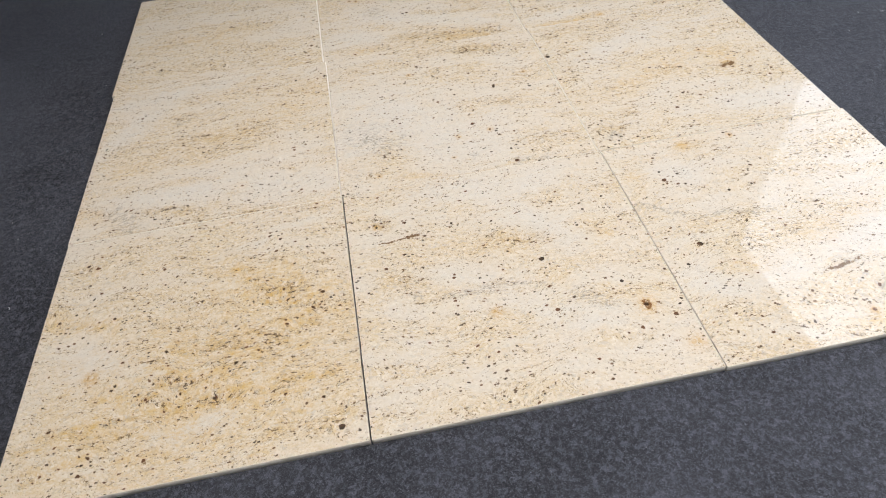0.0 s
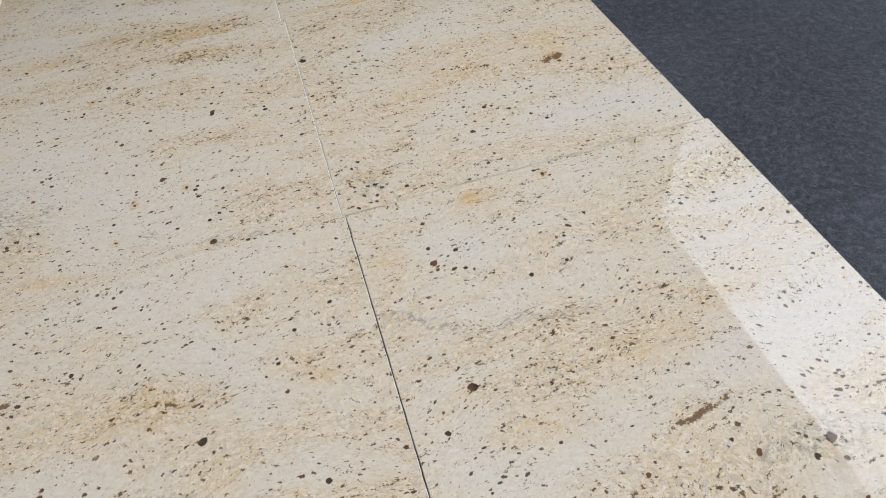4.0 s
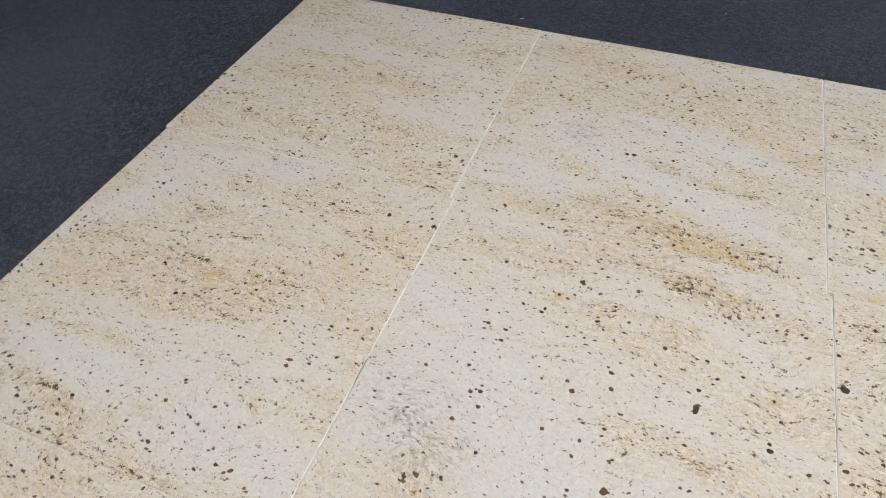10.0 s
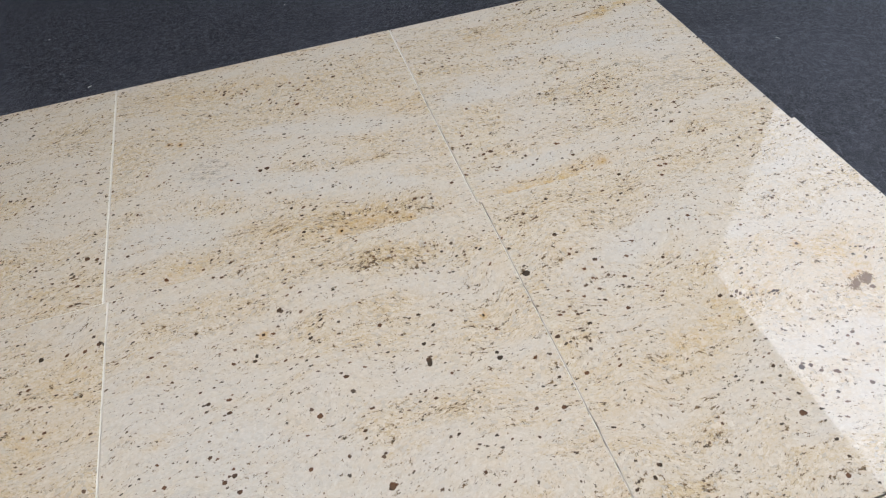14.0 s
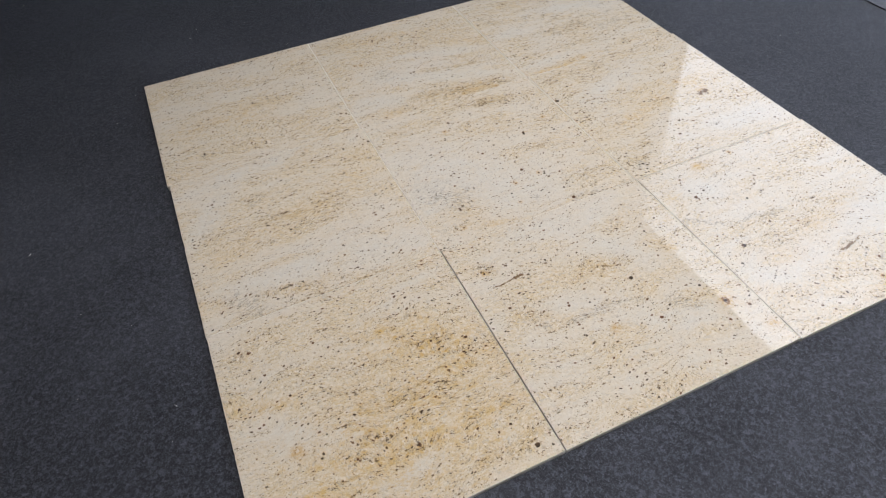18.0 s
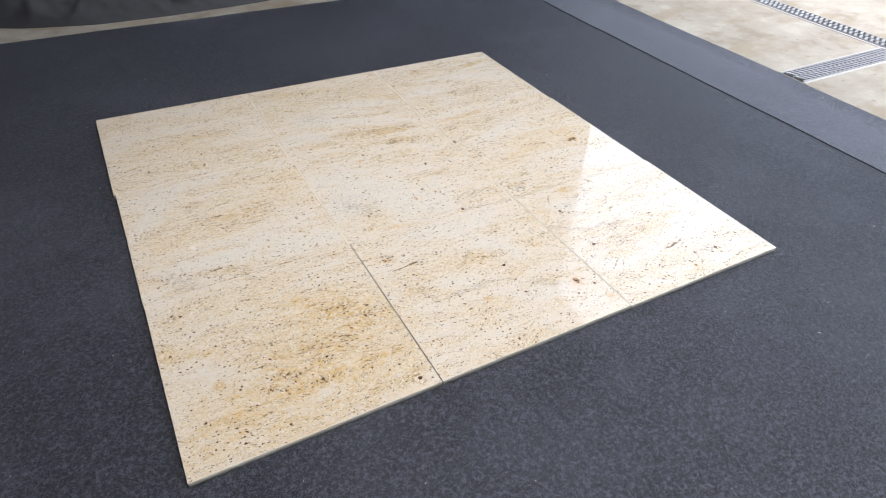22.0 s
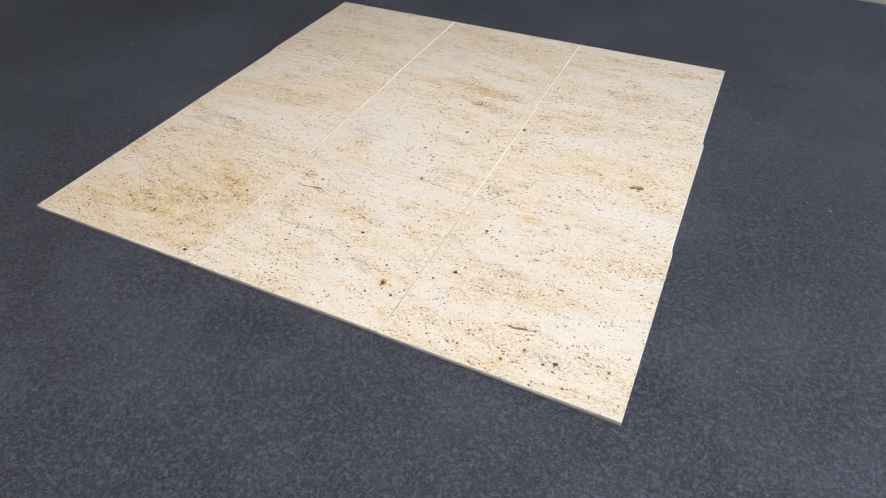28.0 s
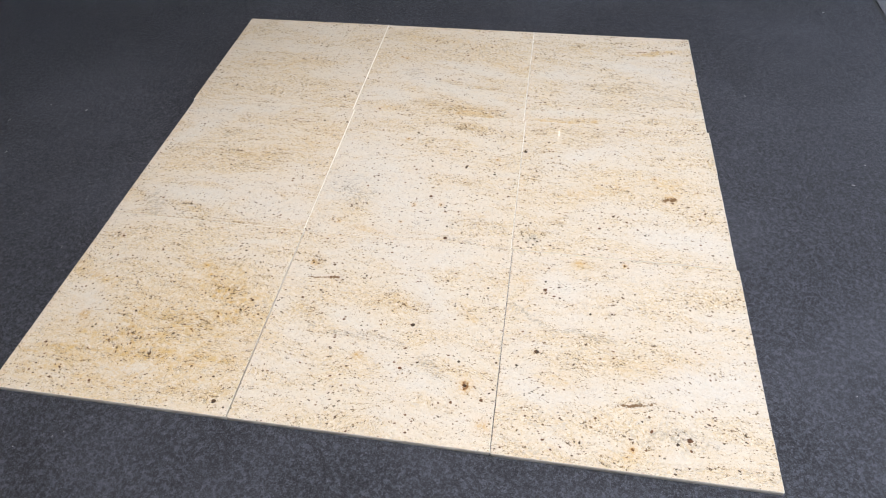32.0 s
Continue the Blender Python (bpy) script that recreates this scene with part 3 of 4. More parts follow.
tape = sheet(steps(-0.012, 0.012, 2), steps(FELT_Y0 + 0.02, FELT_Y1 - 0.01, 170), lambda x, y: 0.0012 - 0.0003 * abs(x) / 0.012)
for v in tape.verts:
    v.co.x += SEAM_X + seam_wave(v.co.y)
tagged(part("joining_tape", tape, M_CABLE), "black joining tape under the felt seam", "tape")

# ---- granite tiles ----
# kind, x and y from the tile's corner, length, width, turn in degrees, strength
FEATURES = {}


def mark(tile, *what):
    FEATURES.setdefault(tile, []).append(what)


mark("00", "gold", 0.456, 0.353, 0.353, 0.12, -32, 0.55)
mark("00", "gold", 0.497, 0.274, 0.175, 0.04, -24, 0.6)
mark("00", "gold", 0.404, 0.418, 0.148, 0.04, -17, 0.6)
mark("00", "gold", 0.122, 0.127, 0.228, 0.045, 11, 0.6)
mark("00", "gold", 0.082, 0.356, 0.16, 0.04, -16, 0.5)
mark("00", "gold", 0.5, 0.146, 0.165, 0.03, -1, 0.6)
mark("00", "gold", 0.103, 0.072, 0.214, 0.05, 21, 0.5)
mark("00", "fleck", 0.374, 0.246, 0.299, 0.08, -3, 0.8)
mark("00", "fleck", 0.498, 0.058, 0.183, 0.05, 4, 0.7)
mark("00", "fleck", 0.492, 0.336, 0.18, 0.07, -34, 0.8)
mark("00", "rust", 0.118, 0.229, 0.025, 0.025, 0, 0.9)
mark("00", "spot", 0.558, 0.034, 0.012, 0.012, -8, 1)
mark("00", "pale", 0.136, 0.256, 0.204, 0.06, -26, 0.9)
mark("00", "pale", 0.322, 0.092, 0.166, 0.03, 3, 0.8)
mark("00", "gold", 0.329, 0.174, 0.498, 0.3, 9, 0.55)
mark("00", "fleck", 0.36, 0.22, 0.461, 0.3, 16, 0.55)
mark("00", "pale", 0.468, 0.528, 0.286, 0.02, 19, 0.5)
mark("01", "gold", 0.306, 0.312, 0.544, 0.07, 19, 0.4)
mark("01", "gold", 0.033, 0.091, 0.096, 0.04, 1, 0.5)
mark("01", "fleck", 0.324, 0.322, 0.359, 0.05, 2, 0.7)
mark("01", "fleck", 0.23, 0.052, 0.196, 0.04, -7, 0.6)
mark("01", "fleck", 0.369, 0.006, 0.349, 0.03, 5, 0.6)
mark("01", "grey", 0.199, 0.404, 0.039, 0.03, -29, 0.6)
mark("01", "grey", 0.107, 0.065, 0.073, 0.08, 9, 0.6)
mark("01", "gold", 0.548, 0.478, 0.161, 0.08, -9, 0.35)
mark("01", "spot", 0.512, 0.524, 0.009, 0.009, -31, 1)
mark("01", "gold", 0.503, 0.397, 0.12, 0.08, -14, 0.4)
mark("01", "gold", 0.428, 0.58, 0.187, 0.03, 12, 0.5)
mark("01", "fleck", 0.374, 0.282, 0.158, 0.05, 22, 0.5)
mark("01", "spot", 0.512, 0.522, 0.008, 0.008, 9, 1)
mark("01", "spot", 0.573, 0.516, 0.008, 0.008, 34, 0.9)
mark("01", "grey", 0.122, 0.02, 0.074, 0.08, 52, 0.5)
mark("01", "pale", 0.218, 0.115, 0.307, 0.05, 3, 0.9)
mark("01", "pale", 0.278, 0.568, 0.516, 0.05, 6, 0.8)
mark("01", "pale", 0.082, 0.413, 0.32, 0.06, 49, 0.8)
mark("01", "pale", 0.219, 0.117, 0.227, 0.05, 9, 0.8)
mark("01", "pale", 0.486, 0.084, 0.198, 0.07, -10, 0.9)
mark("02", "spot", 0.571, 0.106, 0.009, 0.009, -18, 1)
mark("02", "gold", 0.207, 0.262, 0.412, 0.07, 3, 0.5)
mark("02", "fleck", 0.149, 0.247, 0.128, 0.03, -5, 0.6)
mark("02", "gold", 0.292, 0.232, 0.158, 0.06, 15, 0.45)
mark("02", "spot", 0.586, 0.099, 0.0068, 0.0068, 0, 1)
mark("10", "vein", 0.101, 0.432, 0.085, 0.007, 6, 0.8)
mark("10", "vein", 0.136, 0.435, 0.036, 0.01, 6, 0.9)
mark("10", "vein", 0.172, 0.434, 0.059, 0.004, -4, 0.5)
mark("10", "rust", 0.527, 0.154, 0.03, 0.03, -17, 1)
mark("10", "spot", 0.526, 0.154, 0.01, 0.01, -6, 1)
mark("10", "fleck", 0.344, 0.376, 0.147, 0.06, -8, 0.8)
mark("10", "gold", 0.32, 0.368, 0.188, 0.08, -11, 0.4)
mark("10", "grey", 0.239, 0.26, 0.142, 0.015, -6, 0.9)
mark("10", "grey", 0.34, 0.244, 0.065, 0.012, -15, 0.7)
mark("10", "grey", 0.44, 0.194, 0.08, 0.035, -33, 0.9)
mark("10", "grey", 0.118, 0.273, 0.019, 0.02, -12, 0.8)
mark("10", "gold", 0.524, 0.357, 0.068, 0.035, -30, 0.6)
mark("10", "fleck", 0.088, 0.319, 0.083, 0.06, 4, 0.7)
mark("10", "fleck", 0.073, 0.481, 0.062, 0.03, -31, 0.8)
mark("10", "spot", 0.374, 0.308, 0.012, 0.012, 0, 1)
mark("10", "spot", 0.195, 0.303, 0.008, 0.008, -18, 1)
mark("10", "spot", 0.503, 0.217, 0.009, 0.009, -18, 1)
mark("10", "spot", 0.568, 0.121, 0.009, 0.009, -22, 1)
mark("10", "spot", 0.366, 0.181, 0.009, 0.009, 0, 1)
mark("10", "rust", 0.255, 0.202, 0.02, 0.02, -11, 0.8)
mark("10", "rust", 0.577, 0.058, 0.03, 0.03, -6, 0.6)
mark("10", "spot", 0.592, 0.226, 0.007, 0.007, -22, 1)
mark("10", "pale", 0.392, 0.412, 0.209, 0.07, -41, 0.9)
mark("10", "pale", 0.198, 0.312, 0.133, 0.03, -21, 0.8)
mark("10", "pale", 0.384, 0.168, 0.228, 0.05, -20, 0.7)
mark("10", "pale", 0.322, 0.544, 0.372, 0.07, -4, 0.7)
mark("10", "spot", 0.476, 0.339, 0.0068, 0.0068, 0, 1)
mark("10", "spot", 0.471, 0.381, 0.0068, 0.0068, 0, 1)
mark("10", "spot", 0.497, 0.423, 0.0068, 0.0068, 0, 1)
mark("10", "spot", 0.549, 0.452, 0.0068, 0.0068, 0, 1)
mark("10", "rust", 0.063, 0.479, 0.013, 0.013, 0, 0.85)
mark("11", "spot", 0.432, 0.337, 0.008, 0.008, -11, 1)
mark("11", "spot", 0.135, 0.294, 0.007, 0.007, -18, 1)
mark("11", "spot", 0.523, 0.317, 0.006, 0.006, -27, 1)
mark("11", "spot", 0.362, 0.065, 0.007, 0.007, -10, 1)
mark("11", "spot", 0.412, 0.019, 0.012, 0.012, 0, 0.9)
mark("11", "grey", 0.422, 0.024, 0.036, 0.02, -3, 0.8)
mark("11", "rust", 0.297, 0.149, 0.012, 0.012, -6, 0.6)
mark("11", "grey", 0.324, 0.062, 0.027, 0.015, -15, 0.7)
mark("11", "fleck", 0.494, 0.086, 0.255, 0.02, 4, 0.7)
mark("11", "grey", 0.516, 0.006, 0.157, 0.01, -7, 0.7)
mark("11", "gold", 0.184, 0.027, 0.21, 0.04, -30, 0.4)
mark("11", "grey", 0.094, 0.188, 0.195, 0.12, -40, 0.5)
mark("11", "rust", 0.273, 0.068, 0.01, 0.01, 34, 0.6)
mark("11", "rust", 0.299, 0.141, 0.012, 0.012, 37, 0.7)
mark("11", "spot", 0.524, 0.308, 0.008, 0.008, 23, 1)
mark("11", "spot", 0.432, 0.33, 0.008, 0.008, 18, 1)
mark("11", "fleck", 0.452, 0.249, 0.078, 0.03, -1, 0.7)
mark("11", "fleck", 0.428, 0.54, 0.25, 0.05, -12, 0.8)
mark("11", "pale", 0.201, 0.234, 0.508, 0.16, -48, 0.9)
mark("11", "pale", 0.076, 0.228, 0.264, 0.12, 53, 0.9)
mark("11", "spot", 0.167, 0.239, 0.0068, 0.0068, 0, 1)
mark("11", "spot", 0.163, 0.261, 0.0068, 0.0068, 0, 1)
mark("11", "spot", 0.079, 0.274, 0.0068, 0.0068, 0, 1)
mark("11", "spot", 0.253, 0.238, 0.0068, 0.0068, 0, 1)
mark("11", "spot", 0.141, 0.211, 0.0068, 0.0068, 0, 1)
mark("11", "spot", 0.185, 0.178, 0.0068, 0.0068, 0, 1)
mark("11", "spot", 0.138, 0.37, 0.0068, 0.0068, 0, 1)
mark("11", "spot", 0.343, 0.186, 0.01, 0.01, 0, 1)
mark("11", "spot", 0.574, 0.213, 0.0068, 0.0068, 0, 1)
mark("11", "spot", 0.541, 0.223, 0.0068, 0.0068, 0, 1)
mark("11", "spot", 0.41, 0.066, 0.0068, 0.0068, 0, 1)
mark("11", "rust", 0.38, 0.152, 0.013, 0.013, 0, 0.85)
mark("11", "spot", 0.151, 0.256, 0.0068, 0.0068, 0, 1)
mark("11", "spot", 0.204, 0.416, 0.0068, 0.0068, 0, 1)
mark("11", "spot", 0.382, 0.415, 0.0068, 0.0068, 0, 1)
mark("11", "spot", 0.435, 0.129, 0.0068, 0.0068, 0, 1)
mark("11", "spot", 0.433, 0.364, 0.0068, 0.0068, 0, 1)
mark("11", "spot", 0.535, 0.353, 0.0068, 0.0068, 0, 1)
mark("11", "rust", 0.221, 0.456, 0.013, 0.013, 0, 0.85)
mark("11", "rust", 0.092, 0.048, 0.013, 0.013, 0, 0.85)
mark("11", "spot", 0.127, 0.492, 0.0068, 0.0068, 0, 1)
mark("11", "spot", 0.486, 0.405, 0.0068, 0.0068, 0, 1)
mark("11", "rust", 0.526, 0.381, 0.013, 0.013, 0, 0.85)
mark("12", "fleck", 0.362, 0.05, 0.373, 0.06, -8, 0.85)
mark("12", "gold", 0.36, 0.046, 0.266, 0.08, -6, 0.38)
mark("12", "rust", 0.423, 0.024, 0.069, 0.02, -5, 0.5)
mark("12", "gold", 0.226, 0.505, 0.281, 0.06, -6, 0.5)
mark("12", "gold", 0.507, 0.332, 0.195, 0.06, -20, 0.5)
mark("12", "fleck", 0.385, 0.189, 0.263, 0.025, -11, 0.7)
mark("12", "rust", 0.104, 0.36, 0.012, 0.012, -17, 0.8)
mark("12", "gold", 0.131, 0.029, 0.093, 0.03, 13, 0.5)
mark("12", "spot", 0.264, 0.22, 0.008, 0.008, 0, 1)
mark("12", "grey", 0.171, 0.256, 0.096, 0.08, -4, 0.5)
mark("12", "fleck", 0.093, 0.546, 0.178, 0.05, 22, 0.4)
mark("12", "pale", 0.328, 0.161, 0.424, 0.05, -22, 0.9)
mark("12", "pale", 0.1, 0.105, 0.211, 0.06, -8, 0.9)
mark("12", "pale", 0.404, 0.296, 0.294, 0.04, -17, 0.7)
mark("12", "spot", 0.034, 0.088, 0.0068, 0.0068, 0, 1)
mark("12", "spot", 0.276, 0.222, 0.01, 0.01, 0, 1)
mark("12", "spot", 0.345, 0.229, 0.0068, 0.0068, 0, 1)
mark("12", "spot", 0.303, 0.101, 0.0068, 0.0068, 0, 1)
mark("12", "spot", 0.315, 0.038, 0.0068, 0.0068, 0, 1)
mark("12", "spot", 0.506, 0.047, 0.0068, 0.0068, 0, 1)
mark("12", "spot", 0.576, 0.062, 0.0068, 0.0068, 0, 1)
mark("12", "spot", 0.527, 0.203, 0.0068, 0.0068, 0, 1)
mark("12", "spot", 0.064, 0.282, 0.0068, 0.0068, 0, 1)
mark("12", "rust", 0.374, 0.018, 0.013, 0.013, 0, 0.85)
mark("12", "rust", 0.488, 0.008, 0.013, 0.013, 0, 0.85)
mark("12", "rust", 0.125, 0.353, 0.013, 0.013, 0, 0.85)
mark("20", "vein", 0.313, 0.158, 0.087, 0.012, 11, 0.8)
mark("20", "fleck", 0.271, 0.269, 0.313, 0.06, 15, 0.45)
mark("20", "gold", 0.392, 0.277, 0.32, 0.05, 15, 0.5)
mark("20", "spot", 0.424, 0.088, 0.013, 0.013, 27, 1)
mark("20", "rust", 0.302, 0.05, 0.016, 0.015, 34, 0.8)
mark("20", "grey", 0.398, 0.096, 0.135, 0.04, -6, 0.7)
mark("20", "gold", 0.308, 0.037, 0.104, 0.03, 26, 0.4)
mark("20", "fleck", 0.196, 0.25, 0.134, 0.06, -15, 0.45)
mark("20", "gold", 0.165, 0.193, 0.118, 0.05, -18, 0.5)
mark("20", "grey", 0.053, 0.38, 0.102, 0.015, -38, 0.8)
mark("20", "grey", 0.179, 0.338, 0.174, 0.012, -8, 0.8)
mark("20", "spot", 0.084, 0.272, 0.013, 0.013, -5, 0.9)
mark("20", "spot", 0.039, 0.227, 0.007, 0.007, -27, 1)
mark("20", "grey", 0.326, 0.161, 0.049, 0.015, 2, 0.7)
mark("20", "gold", 0.184, 0.56, 0.082, 0.04, 1, 0.6)
mark("20", "gold", 0.038, 0.486, 0.052, 0.05, -20, 0.5)
mark("20", "spot", 0.096, 0.466, 0.011, 0.011, 31, 1)
mark("20", "spot", 0.212, 0.402, 0.008, 0.008, 18, 0.9)
mark("20", "rust", 0.18, 0.569, 0.02, 0.02, 4, 0.6)
mark("20", "pale", 0.135, 0.47, 0.082, 0.06, -23, 0.8)
mark("20", "pale", 0.499, 0.239, 0.231, 0.12, 39, 0.9)
mark("20", "pale", 0.208, 0.175, 0.204, 0.05, 4, 0.7)
mark("20", "pale", 0.076, 0.166, 0.126, 0.05, -21, 0.8)
mark("20", "spot", 0.097, 0.454, 0.0068, 0.0068, 0, 1)
mark("20", "spot", 0.266, 0.409, 0.0068, 0.0068, 0, 1)
mark("20", "spot", 0.096, 0.495, 0.0068, 0.0068, 0, 1)
mark("20", "spot", 0.131, 0.479, 0.0068, 0.0068, 0, 1)
mark("20", "spot", 0.134, 0.444, 0.0068, 0.0068, 0, 1)
mark("20", "spot", 0.228, 0.505, 0.0068, 0.0068, 0, 1)
mark("20", "spot", 0.102, 0.543, 0.0068, 0.0068, 0, 1)
mark("20", "rust", 0.303, 0.576, 0.013, 0.013, 0, 0.85)
mark("21", "rust", 0.449, 0.262, 0.046, 0.03, 7, 0.6)
mark("21", "vein", 0.447, 0.254, 0.046, 0.026, 19, 1)
mark("21", "gold", 0.436, 0.316, 0.232, 0.05, -17, 0.5)
mark("21", "gold", 0.226, 0.265, 0.409, 0.07, 22, 0.45)
mark("21", "grey", 0.059, 0.043, 0.03, 0.025, -8, 0.9)
mark("21", "fleck", 0.06, 0.07, 0.098, 0.04, 5, 0.7)
mark("21", "gold", 0.451, 0.326, 0.13, 0.05, -17, 0.6)
mark("21", "fleck", 0.299, 0.548, 0.379, 0.06, 25, 0.5)
mark("21", "fleck", 0.122, 0.123, 0.076, 0.03, 1, 0.7)
mark("21", "fleck", 0.109, 0.541, 0.198, 0.05, -16, 0.6)
mark("21", "fleck", 0.046, 0.347, 0.041, 0.05, 4, 0.6)
mark("21", "spot", 0.012, 0.431, 0.012, 0.012, 8, 0.9)
mark("21", "spot", 0.083, 0.488, 0.007, 0.007, -14, 1)
mark("21", "pale", 0.478, 0.088, 0.224, 0.07, 3, 0.9)
mark("21", "pale", 0.23, 0.439, 0.323, 0.06, 19, 0.7)
mark("21", "spot", 0.242, 0.11, 0.01, 0.01, 0, 1)
mark("21", "spot", 0.106, 0.027, 0.0068, 0.0068, 0, 1)
mark("21", "spot", 0.293, 0.452, 0.0068, 0.0068, 0, 1)
mark("21", "spot", 0.437, 0.439, 0.0068, 0.0068, 0, 1)
mark("21", "spot", 0.24, 0.029, 0.0068, 0.0068, 0, 1)
mark("21", "spot", 0.368, 0.097, 0.0068, 0.0068, 0, 1)
mark("21", "spot", 0.2, 0.005, 0.0068, 0.0068, 0, 1)
mark("21", "rust", 0.409, 0.344, 0.013, 0.013, 0, 0.85)
mark("21", "spot", 0.021, 0.248, 0.0068, 0.0068, 0, 1)
mark("21", "spot", 0.005, 0.486, 0.0068, 0.0068, 0, 1)
mark("21", "spot", 0.054, 0.548, 0.0068, 0.0068, 0, 1)
mark("21", "spot", 0.095, 0.409, 0.0068, 0.0068, 0, 1)
mark("21", "spot", 0.121, 0.323, 0.0068, 0.0068, 0, 1)
mark("21", "spot", 0.357, 0.405, 0.0068, 0.0068, 0, 1)
mark("21", "spot", 0.051, 0.337, 0.0068, 0.0068, 0, 1)
mark("21", "spot", 0.102, 0.566, 0.0068, 0.0068, 0, 1)
mark("21", "spot", 0.214, 0.389, 0.0068, 0.0068, 0, 1)
mark("22", "gold", 0.452, 0.481, 0.215, 0.025, 11, 0.9)
mark("22", "vein", 0.409, 0.486, 0.101, 0.007, 10, 0.7)
mark("22", "vein", 0.497, 0.49, 0.076, 0.005, -5, 0.6)
mark("22", "fleck", 0.201, 0.49, 0.259, 0.03, 4, 0.6)
mark("22", "gold", 0.196, 0.476, 0.253, 0.04, 2, 0.5)
mark("22", "grey", 0.453, 0.266, 0.238, 0.007, -7, 1)
mark("22", "fleck", 0.265, 0.226, 0.215, 0.06, -7, 0.6)
mark("22", "gold", 0.13, 0.013, 0.228, 0.02, 3, 0.8)
mark("22", "rust", 0.234, 0.023, 0.02, 0.02, -3, 0.7)
mark("22", "fleck", 0.283, 0.111, 0.231, 0.06, -9, 0.5)
mark("22", "spot", 0.066, 0.115, 0.009, 0.009, -16, 1)
mark("22", "spot", 0.273, 0.351, 0.007, 0.007, -27, 0.9)
mark("22", "grey", 0.463, 0.179, 0.201, 0.08, -11, 0.4)
mark("22", "pale", 0.402, 0.361, 0.311, 0.05, -12, 0.9)
mark("22", "pale", 0.097, 0.288, 0.155, 0.06, -2, 0.8)
mark("22", "pale", 0.117, 0.059, 0.144, 0.03, -5, 0.8)

# set of each tile: shift in x and y, turn in degrees, height of the top
SETTING = {
    "00": (-0.0022, 0.0002, 0.0, 0.0000), "01": (-0.0040, 0.0002, 0.0, 0.0006), "02": (-0.0105, 0.0003, 0.0, 0.0008),
    "10": (0.0000, -0.0001, 0.0, 0.0003), "11": (-0.0039, 0.0001, 0.0, 0.0003), "12": (-0.0104, 0.0002, 0.0, 0.0002),
    "20": (0.0010, -0.0017, 0.0, 0.0000), "21": (-0.0037, 0.0001, 0.0, 0.0000), "22": (-0.0102, -0.0001, 0.0, 0.0000),
}
PITCH_X, PITCH_Y, SIDE_X, SIDE_Y = 0.6008, 0.5990, 0.6003, 0.5986


def tile_masks(key, x, y, seed):
    """The bands and marks of one tile, for points at x, y from its corner."""
    gold, grey, fleck, pale, vein, spot, rust = (np.zeros_like(x) for _ in range(7))
    wx = x + 0.016 * (vnoise(x * 22, y * 22, seed + 1) - 0.5)
    wy = y + 0.020 * (vnoise(x * 17, y * 17, seed + 2) - 0.5) + 0.010 * (vnoise(x * 55, y * 55, seed + 5) - 0.5)
    rag = 0.25 + 0.8 * vnoise(x * 38, y * 85, seed + 3) + 0.7 * vnoise(x * 120, y * 200, seed + 13)
    for kind, cx, cy, length, width, turn, s in FEATURES[key]:
        c, k = math.cos(radians(turn)), math.sin(radians(turn))
        small = kind in ("spot", "rust", "vein")
        dx, dy = (x if small else wx) - cx, (y if small else wy) - cy
        u, v = dx * c + dy * k, dy * c - dx * k
        if kind == "spot":
            d = np.hypot(u / 1.15, v) * (1 + 0.5 * (vnoise(x * 240, y * 240, seed + 4) - 0.5))
            spot = np.maximum(spot, s * np.clip((width * 0.42 - d) / 0.0025 + 0.5, 0, 1))
        elif kind == "vein":
            v = v + 0.006 * (vnoise(x * 60, y * 20, seed + 6) - 0.5)
            d = np.exp(-np.abs(u / (0.55 * length)) ** 3 - np.abs(v / (0.4 * width)) ** 2)
            vein = np.maximum(vein, s * np.clip(d * (0.4 + 0.9 * vnoise(x * 130, y * 130, seed + 7)), 0, 1))
        elif kind == "rust":
            d = np.exp(-((u / (0.6 * length)) ** 2) - (v / (0.6 * width)) ** 2)
            rust = np.maximum(rust, s * d * (0.75 + 0.6 * vnoise(x * 120, y * 120, seed + 8)))
            d = np.hypot(u, v) * (1 + 0.8 * (vnoise(x * 300, y * 300, seed + 14) - 0.5))
            spot = np.maximum(spot, 0.85 * np.clip(((0.0028 if width < 0.018 else -0.01) - d) / 0.002 + 0.5, 0, 1))
        else:
            d = s * (1.0 if kind != "gold" else 1.05 if key == "00" else 0.72) * np.exp(-np.abs(u / (0.56 * length)) ** 2.4 - np.abs(v / (0.62 * width)) ** 2) * rag
            if kind == "gold":
                gold = np.maximum(gold, d)
            elif kind == "pale":
                pale = np.maximum(pale, d)
            elif kind == "grey":
                grey = np.maximum(grey, d)
            else:
                fleck = np.maximum(fleck, d)
    one = np.ones_like(x)
    return np.stack([gold, grey, fleck, pale], -1).clip(0, 1), np.stack([spot, rust, vein, one], -1).clip(0, 1)


